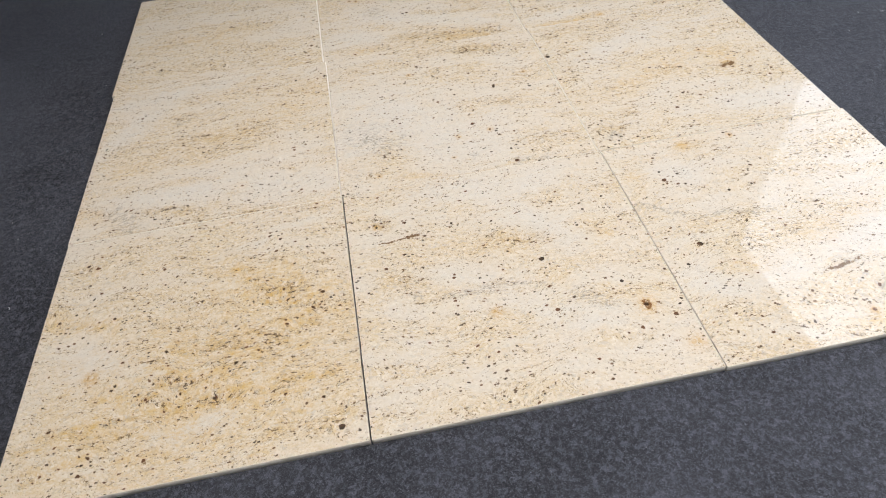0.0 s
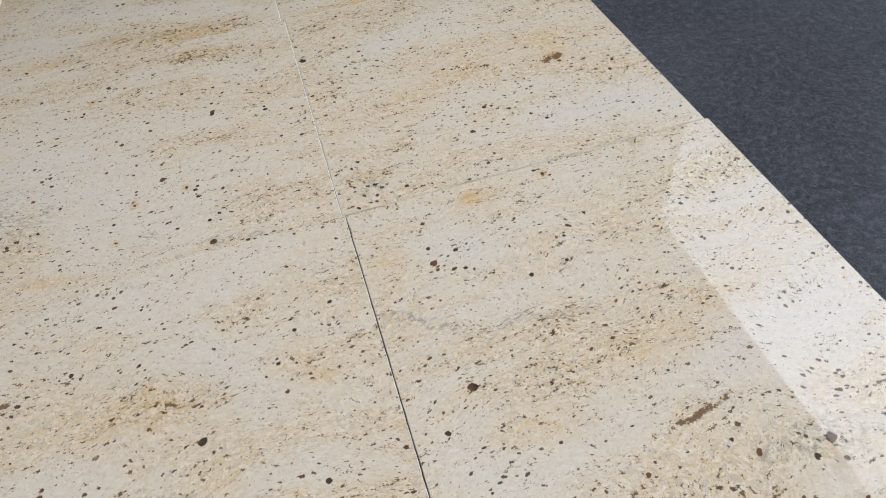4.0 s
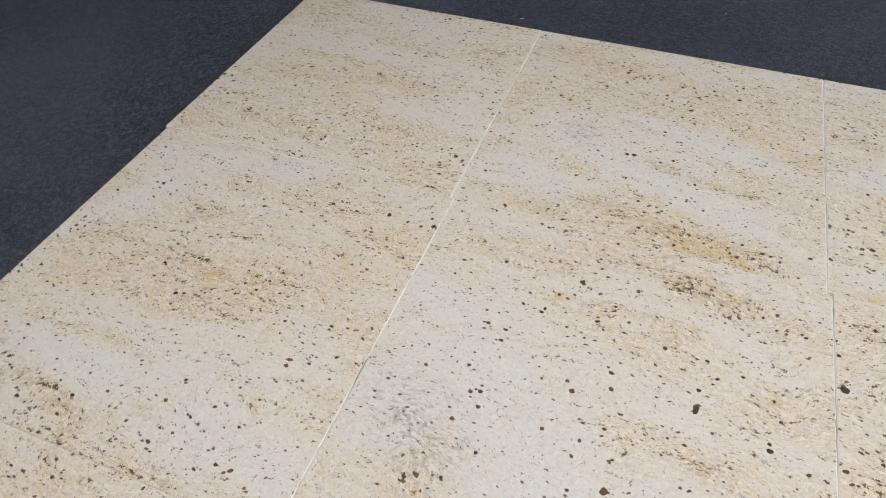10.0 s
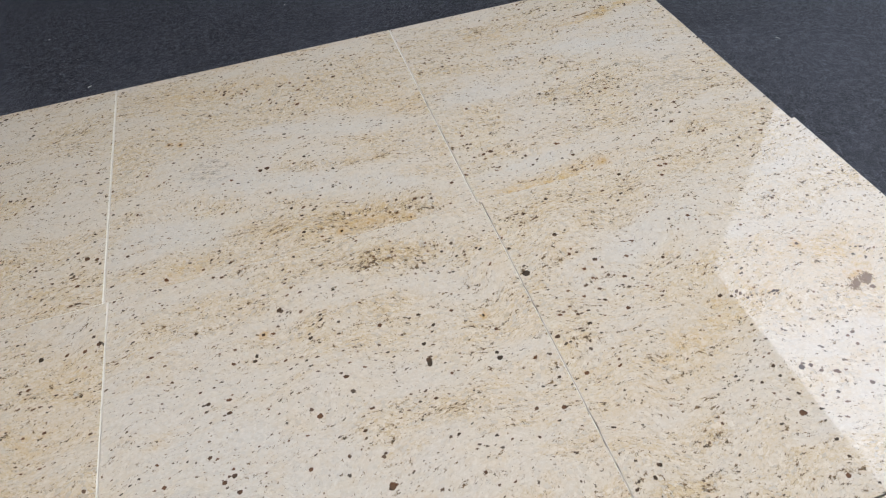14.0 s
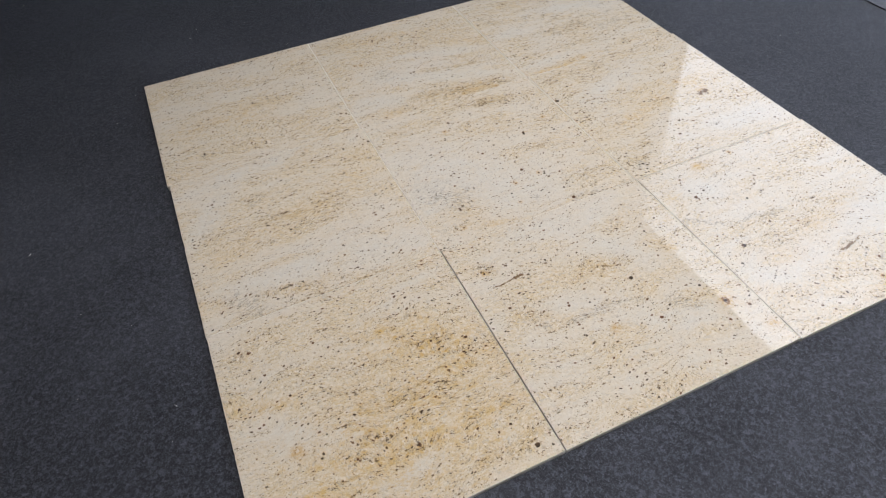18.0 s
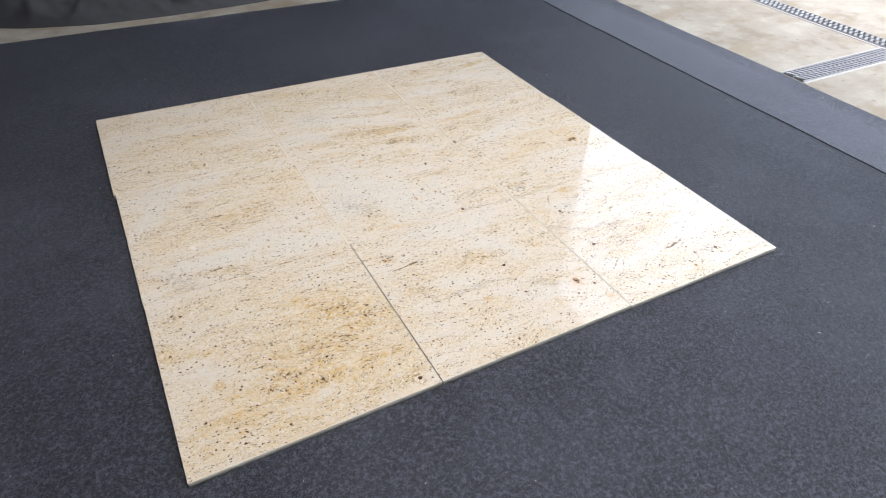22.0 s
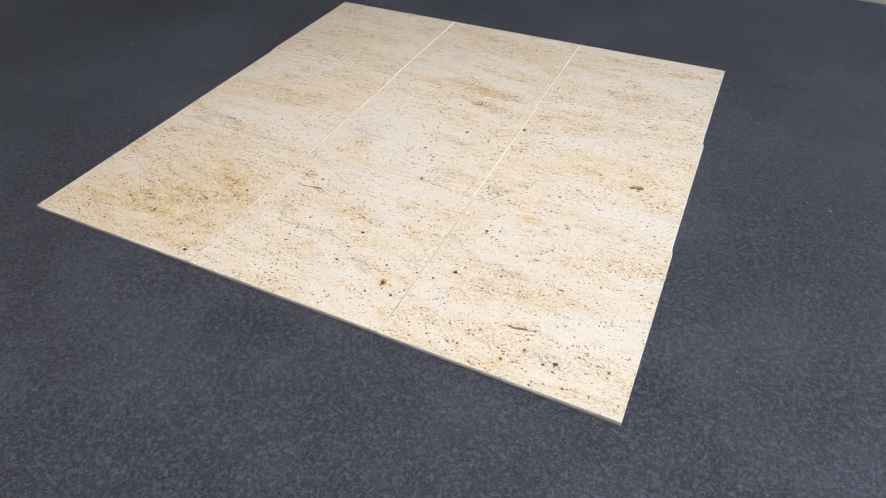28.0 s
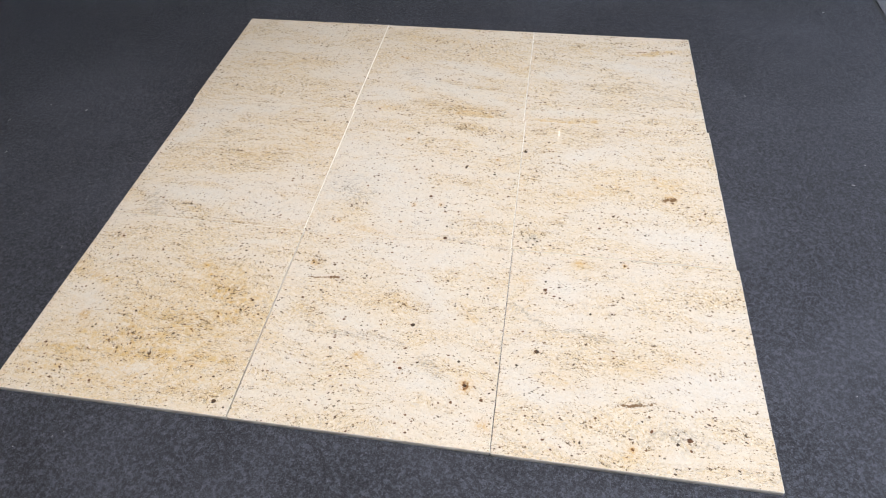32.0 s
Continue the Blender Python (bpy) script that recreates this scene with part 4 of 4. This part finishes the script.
def granite_tile(i, j):
    """A square polished tile with a fine arris coloured as if lit, sawn sides and small chips along its edges."""
    key, n, cuy = f"{i}{j}", 238, 0.00012
    cut = 0.0016 if j == 2 else 0.0013 if j == 1 else 0.0006
    seed = 100 + 10 * i + j
    gx, gy = np.meshgrid(np.linspace(cut, SIDE_X - cut, n + 1), np.linspace(cuy, SIDE_Y - cuy, n + 1))
    h = Z_TOP - Z_FELT
    top = np.stack([gx.ravel(), gy.ravel(), np.full(gx.size, h)], -1)
    ids = np.arange((n + 1) ** 2).reshape(n + 1, n + 1)
    ring = np.concatenate([ids[0, :-1], ids[:-1, -1], ids[-1, :0:-1], ids[:0:-1, 0]])
    rx, ry = gx.ravel()[ring], gy.ravel()[ring]
    out = lambda v, s, c: np.where(v <= c + 1e-9, 0.0, np.where(v >= s - c - 1e-9, s, v))
    rng = np.random.RandomState(seed)
    chip = np.clip(vnoise(rx * 90 + 3, ry * 90 + 7, seed + 9) - 0.80, 0, 1) * 0.012
    inward = lambda v, s, c, w: np.where(v <= c + 1e-9, w, np.where(v >= s - c - 1e-9, -w, 0.0))
    ox, oy = out(rx, SIDE_X, cut), out(ry, SIDE_Y, cuy)
    low1 = np.stack([ox + inward(rx, SIDE_X, cut, chip), oy + inward(ry, SIDE_Y, cuy, chip), np.full(len(ring), h - cut) - chip * 0.8], -1)
    low2 = np.stack([ox, oy, np.full(len(ring), 0.0010)], -1)
    low3 = np.stack([ox + inward(rx, SIDE_X, cut, 0.0050), oy + inward(ry, SIDE_Y, cuy, 0.0050), np.zeros(len(ring))], -1)
    verts = np.concatenate([top, low1, low2, low3])
    m, base = len(ring), (n + 1) ** 2
    quads = [np.stack([ids[:-1, :-1], ids[:-1, 1:], ids[1:, 1:], ids[1:, :-1]], -1).reshape(-1, 4)]
    nxt = np.roll(np.arange(m), -1)
    levels = [ring, base + np.arange(m), base + m + np.arange(m), base + 2 * m + np.arange(m)]
    for a, b in zip(levels, levels[1:]):
        quads.append(np.stack([a, b, b[nxt], a[nxt]], -1))
    bands, marks = tile_masks(key, verts[:, 0], verts[:, 1], seed)
    root = new("granite_tile")
    sx, sy, turn, lift = SETTING[key]
    root.matrix_world = pose(PITCH_X * i + 0.0004 + sx, PITCH_Y * j + 0.0003 + sy, Z_FELT + lift, 0, 0, turn)
    for name, faces, mat in (("polished_face", quads[0], M_GRANITE), ("arris", quads[1], M_LIT_ARRIS), ("sawn_edge", np.concatenate(quads[2:]), M_SAWN)):
        used, local = np.unique(faces, return_inverse=True)
        local = local.reshape(faces.shape)
        me = bpy.data.meshes.new(name)
        me.vertices.add(len(used))
        me.vertices.foreach_set("co", verts[used].astype(np.float32).ravel())
        me.loops.add(local.size)
        me.loops.foreach_set("vertex_index", local.astype(np.int32).ravel())
        me.polygons.add(len(local))
        me.polygons.foreach_set("loop_start", (np.arange(len(local)) * 4).astype(np.int32))
        me.materials.append(mat)
        me.update(calc_edges=True)
        for attribute, data in (("bands", bands[used]), ("marks", marks[used])):
            at = me.attributes.new(attribute, "FLOAT_COLOR", "POINT")
            at.data.foreach_set("color", data.astype(np.float32).ravel())
        piece = new(name, me)
        piece.parent = root
    return root


TILE_LABELS = {
    "00": "polished cream granite tile with a large golden-brown stain", "01": "polished cream granite tile with brown flecked bands",
    "02": "polished cream granite tile with pale golden bands", "10": "polished cream granite tile with a round rust spot",
    "11": "polished grey-white granite tile dotted with dark garnets", "12": "polished cream granite tile with a brown flecked band",
    "20": "polished cream granite tile with a dark brown streak", "21": "polished cream granite tile with an oval brown spot",
    "22": "polished cream granite tile with a wavy golden vein",
}
for i in range(3):
    for j in range(3):
        tagged(granite_tile(i, j), TILE_LABELS[f"{i}{j}"], "floor tile", "granite tiles laid three by three")


# ---- lint on the felt ----
def lint():
    rng = random.Random(5)
    bm = bmesh.new()
    count = 0
    while count < 260:
        x, y = rng.uniform(-1.5, 3.0), rng.uniform(-1.6, 2.8)
        if -0.03 < x < 1.83 and -0.03 < y < 1.83:
            continue
        count += 1
        z = max(z_main(x, y), 0.004) if x < 2.58 else z_strip(max(x, 2.62), y)
        a, size = rng.uniform(0, 6.28), rng.choice((0.0015, 0.002, 0.002, 0.003, 0.005, 0.009))
        w = 0.0007 if size > 0.003 else 0.0011
        bend = rng.uniform(-0.5, 0.5)
        pts = []
        for k in range(4):
            s = (k / 3 - 0.5) * size
            b = a + bend * k / 3
            pts.append((x + s * math.cos(b), y + s * math.sin(b), b))
        rows = []
        for px, py, b in pts:
            nx, ny = -math.sin(b) * w / 2, math.cos(b) * w / 2
            rows.append((bm.verts.new((px + nx, py + ny, z + 0.0002)), bm.verts.new((px, py, z + 0.0014)), bm.verts.new((px - nx, py - ny, z + 0.0002))))
        for r0, r1 in zip(rows, rows[1:]):
            bm.faces.new((r0[0], r1[0], r1[1], r0[1]))
            bm.faces.new((r0[1], r1[1], r1[2], r0[2]))
    tagged(part("lint", bm, M_LINT), "scattered white lint and crumbs on the felt", "lint", kind="stuff")


lint()


# ---- drains by the gateway ----
def drain(name, length, label):
    """A channel grate along x: frame, dark sheet for the shaded pit and two rows of slanted bars, bedded in mortar."""
    root = tagged(new(name), label, "drain", "floor drains")
    # no hollow: a flat sheet on the floor, painted as dark as the shaded channel
    part("pit", box((0, -0.055, 0.0015), (length, 0.055, 0.003)), M_PIT_SHADE, root)
    for y, w in ((-0.060, 0.004), (-0.0015, 0.003), (0.056, 0.004)):
        part("rail", box((0, y, 0.0005), (length, y + w, 0.0085), 0.001), M_STEEL, root)
    for y in (-0.078, 0.0605):
        part("mortar_bed", box((0.0, y, -0.002), (length, y + 0.0175, 0.0035), 0.001), M_MORTAR, root)
    bar = None
    count = int((length - 0.03) / 0.033)
    for k in range(count):
        for y0 in (-0.0530, 0.003):
            if bar is None:
                bar = part("bar", box((-0.0075, 0, 0.0032), (0.0075, 0.0520, 0.0090), 0.0010), M_STEEL, root)
                ob = bar
            else:
                ob = new("bar", bar.data)
                ob.parent = root
            ob.matrix_local = pose(0.036 + 0.033 * k, y0, 0, 0, 0, 24)
    return root


d1 = drain("drain_grate", 0.83, "galvanised steel drain grate running under the felt edge")
d1.location = (3.06, 0.915, 0)
d2 = drain("drain_grate", 3.9, "long galvanised steel drain grate along the gateway")
d2.matrix_world = pose(3.955, -0.80, 0, 0, 0, 90)


# ---- covered stack behind the felt ----
def covered_stack():
    """Black cloth thrown over a low stack: a slack skirt with large folds and a higher rear part."""
    root = tagged(new("covered_stack"), "low stack covered with creased black cloth", "covered stack")
    foot = [(-0.445, 3.95), (-0.445, 3.55), (-0.447, 3.30), (-0.405, 3.175), (-0.23, 3.095), (0.10, 3.015), (0.50, 3.010), (0.91, 3.040), (1.20, 3.085), (1.548, 3.150), (1.552, 3.50), (1.552, 3.95)]
    rise = ((-0.45, 0.185), (-0.2, 0.155), (0.1, 0.140), (0.5, 0.105), (0.8, 0.082), (1.05, 0.058), (1.55, 0.022))

    def height(x):
        for (xa, ha), (xb, hb) in zip(rise, rise[1:]):
            if x <= xb:
                return ha + (hb - ha) * max(0.0, (x - xa) / (xb - xa))
        return rise[-1][1]

    line = []
    for (xa, ya), (xb, yb) in zip(foot, foot[1:]):
        count = max(2, int(math.hypot(xb - xa, yb - ya) / 0.018))
        line += [Vector((xa + (xb - xa) * k / count, ya + (yb - ya) * k / count)) for k in range(count)]
    line.append(Vector(foot[-1]))
    for _ in range(3):
        line = [line[0]] + [(a + 2 * b + c) / 4 for a, b, c in zip(line, line[1:], line[2:])] + [line[-1]]
    inward = []
    for k in range(len(line)):
        d = line[min(k + 3, len(line) - 1)] - line[max(k - 3, 0)]
        inward.append(Vector((-d.y, d.x)).normalized())

    def layer(name, prof, lift, tag):
        bm = bmesh.new()
        rows = []
        cells = len(prof) - 1
        for p, q in zip(line, inward):
            h0 = height(p.x)
            row = []
            for k in range(cells * 6 + 1):
                a = min(k // 6, cells - 1)
                f = k / 6 - a
                f = f * f * (3 - 2 * f) if a else f
                d = prof[a][0] + (prof[a + 1][0] - prof[a][0]) * f
                g = prof[a][1] + (prof[a + 1][1] - prof[a][1]) * f
                hem = min(1.0, d / 0.05)
                x, y = p.x + q.x * d, p.y + q.y * d
                slack = noise.noise((x * 3.2 + d * 4, y * 3.0, 3.0)) * 0.55 + noise.noise((x * 9 - d * 14, y * 5, 7.0)) * 0.30 + noise.noise((x * 22 + d * 30, y * 9 + d * 20, 1.0)) * 0.10
                fold = (1 - min(1.0, abs(2.4 * noise.noise((x * 4.2 + d * 5, y * 4.0 - d * 3, 11.0))))) ** 3 + 0.6 * (1 - min(1.0, abs(2.6 * noise.noise((x * 9.5 - d * 9, y * 8.0 + d * 6, 4.0))))) ** 3
                slack += 0.30 * fold
                dent = -0.55 * math.exp(-(((x - 0.50 - 0.15 * d) / 0.028) ** 2)) * math.exp(-(((d - 0.09) / 0.07) ** 2))
                pleat = 0.5 * math.exp(-(((x + 0.27 + 0.9 * (d - 0.05)) / 0.045) ** 2)) * math.exp(-(((d - 0.07) / 0.08) ** 2))
                z = (h0 + lift) * g * (1 + 0.55 * hem * (slack + dent + pleat))
                push = 0.07 * hem * (slack + dent)
                row.append(bm.verts.new((x - q.x * push, y - q.y * push, max(z, 0.0008))))
            rows.append(row)
        for r0, r1 in zip(rows, rows[1:]):
            for k in range(len(r0) - 1):
                bm.faces.new((r0[k], r1[k], r1[k + 1], r0[k + 1]))
        return part(name, bm, M_COVER, root, tag, smooth=True)

    layer("lower_cloth", [(0.0, 0.0), (0.02, 0.30), (0.07, 0.78), (0.13, 0.97), (0.17, 1.0), (0.20, 0.72), (0.215, 0.30)], 0.0, "slack black cloth skirt with large folds")
    layer("upper_cloth", [(0.185, 0.0), (0.19, 0.50), (0.22, 0.85), (0.30, 1.0), (0.43, 1.02)], 0.10, "black cloth over the rear of the stack")
    bm = bmesh.new()
    cols = []
    for x in steps(-0.12, 1.24, 60):
        col = []
        for k in range(29):
            y = 3.30 + 0.72 * min(1.0, k / 24)
            drop = 1.0 if k < 24 else 1.0 - (k - 23) / 5
            slack = 0.03 * noise.noise((x * 4.0, y * 5.0, 2.0)) + 0.015 * noise.noise((x * 11, y * 9, 5.0))
            base = height(x) + 0.105 + 0.05 * min(1.0, 5 * (y - 3.30)) - 0.10 * max(0.0, 1 - 8 * min(x + 0.12, 1.24 - x))
            col.append(bm.verts.new((x, y, max(0.001, (base + slack) * drop))))
        cols.append(col)
    for c0, c1 in zip(cols, cols[1:]):
        for k in range(28):
            bm.faces.new((c0[k], c1[k], c1[k + 1], c0[k + 1]))
    part("top_cloth", bm, M_COVER, root, "rumpled black cloth lying on top", smooth=True)


covered_stack()


def pallet_leg(x, y, turn):
    """A short pine pallet runner with its block."""
    root = tagged(new("pallet"), "pale pine pallet with boards on blocks", "pallet")
    for bx in (0.0, 0.42, 0.84):
        for by in (0.0, 0.36):
            part("block", box((bx, by, 0.0225), (bx + 0.11, by + 0.09, 0.10), 0.003), M_PINE, root)
    for by in (0.0, 0.36):
        part("runner", box((0, by, 0.0005), (0.95, by + 0.09, 0.022), 0.002), M_PINE, root)
    for k in range(7):
        part("board", box((0.14 * k, -0.02, 0.1005), (0.14 * k + 0.10, 0.47, 0.122), 0.002), M_PINE, root)
    root.matrix_world = pose(x, y, 0, 0, 0, turn)


pallet_leg(-1.47, 3.74, 3)


def timber(x, y, turn, length, h, label):
    root = tagged(new("timber_beam"), label, "timber")
    part("beam", box((0, 0, 0.0005), (length, 0.12, h), 0.004, 2), M_OLIVE, root)
    part("beam", box((0.08, 0.20, 0.0005), (length, 0.32, h), 0.004, 2), M_OLIVE, root)
    part("plank", box((-0.02, -0.01, h + 0.0005), (length, 0.34, h + 0.022), 0.003), M_OLIVE, root)
    root.matrix_world = pose(x, y, 0, 0, 0, turn)


timber(1.68, 3.40, 11, 1.6, 0.09, "weathered olive timber beams lying on concrete")


# ---- cartons along the side ----
def carton(name, lo, hi, mat, label, bars=(), tilt=0.0):
    """A slightly bulged carton with flaps, tape and rows of print on the side towards the felt."""
    root = tagged(new(name), label, "carton", "cartons beside the felt")
    sx, sy, sz = (b - a for a, b in zip(lo, hi))
    bm = box((-sx, 0, 0), (0, sy, sz), 0.004, 2)
    bmesh.ops.subdivide_edges(bm, edges=[e for e in bm.edges if e.calc_length() > 0.08], cuts=3, use_grid_fill=True)
    for v in bm.verts:
        v.co.x += 0.004 * noise.noise((v.co.y * 9, v.co.z * 12, lo[1])) if v.co.x > -0.01 else 0
    part("body", bm, mat, root)
    part("tape", box((-sx * 0.55, 0.004, sz + 0.0002), (-sx * 0.45, sy - 0.004, sz + 0.0012)), M_FOAM, root)
    for y0, z0, w, h in bars:
        part("print", box((0.0045, y0, z0), (0.0058, y0 + w, z0 + h)), M_INK, root)
    root.matrix_world = pose(hi[0], lo[1], lo[2], 0, 0, tilt)
    return root


def print_rows(rng, y0, y1, z0, rows, h):
    """Bars the size of illegible print."""
    out = []
    for r in range(rows):
        y = y0
        while y < y1 - 0.01:
            w = rng.uniform(0.006, 0.022)
            out.append((y, z0 + r * h * 1.9, min(w, y1 - y), h))
            y += w + rng.uniform(0.003, 0.006)
    return out


rc = random.Random(11)
XB = -1.768
carton("carton", (XB - 0.36, 0.34, 0.0005), (XB + 0.056, 0.80, 0.125), M_CARD, "white printed carton beside the felt",
       [(0.30, 0.055, 0.13, 0.0012)] + print_rows(rc, 0.36, 0.43, 0.075, 1, 0.004), 1.5)
carton("carton", (XB - 0.42, 0.822, 0.0005), (XB + 0.022, 1.255, 0.118), M_CARD2, "cream printed carton with rows of faded print",
       print_rows(rc, 0.02, 0.20, 0.022, 2, 0.005) + print_rows(rc, 0.24, 0.37, 0.058, 1, 0.006) + [(0.16, 0.052, 0.22, 0.0012)], 1.5)
carton("carton", (XB - 0.42, 0.40, 0.1305), (XB + 0.030, 0.80, 0.26), M_CARD, "white carton stacked on another", print_rows(rc, 0.08, 0.3, 0.04, 2, 0.005), 1.0)
carton("carton", (XB - 0.42, 0.86, 0.1405), (XB + 0.012, 1.30, 0.27), M_CARD, "white carton stacked on a cream one",
       print_rows(rc, 0.03, 0.19, 0.02, 2, 0.005) + print_rows(rc, 0.28, 0.42, 0.03, 2, 0.005), 1.0)
carton("carton", (XB - 0.40, 1.275, 0.0005), (XB + 0.004, 1.62, 0.058), M_FOAM, "flat white glossy packed slab carton")
carton("carton", (XB - 0.42, 1.32, 0.0605), (XB - 0.012, 1.66, 0.18), M_CARD2, "cream printed carton on a flat white one", print_rows(rc, 0.02, 0.16, 0.05, 2, 0.005))
carton("carton", (XB - 0.40, 1.64, 0.0005), (XB + 0.002, 2.02, 0.059), M_CARD2, "beige flat carton at the end of the row")


def torn_flap():
    """A torn strip of brown cardboard sticking out between two cartons."""
    bm = sheet(steps(0, 1, 14), steps(0, 1, 3), lambda u, v: 0)
    for v in bm.verts:
        u, w = v.co.x, v.co.y
        v.co = Vector((XB + 0.026 + 0.020 * w + 0.006 * math.sin(u * 7), 0.80 + 0.24 * u, 0.150 + 0.065 * u - 0.016 * w * (1.2 - u) - 0.010 * math.sin(u * 3.1) * w + 0.003 * noise.noise((u * 9, w * 4, 0))))
    ob = part("cardboard_strip", bm, M_BROWN)
    mod = ob.modifiers.new("thick", "SOLIDIFY")
    mod.thickness = 0.003
    tagged(ob, "torn brown cardboard strip between cartons", "cardboard")


torn_flap()


# ---- lamps hanging at the back of the hall ----
def pendant(x, y):
    root = tagged(new("pendant_lamp"), "slim tubular pendant lamp, lit", "lamp", "pendant lamps")
    part("tube", cyl(0.006, -0.10, 0.10, 14), M_TUBE, root)
    part("cap", cyl(0.014, 0.101, 0.14, 14), M_CABLE, root)
    part("cable", cyl(0.003, 0.14, Z_CEIL - 5.0 + 0.002, 6), M_CABLE, root)
    root.location = (x, y, 5.0)


for x, y in ((-0.76, 7.56), (0.50, 7.70), (1.60, 7.80)):
    pendant(x, y)
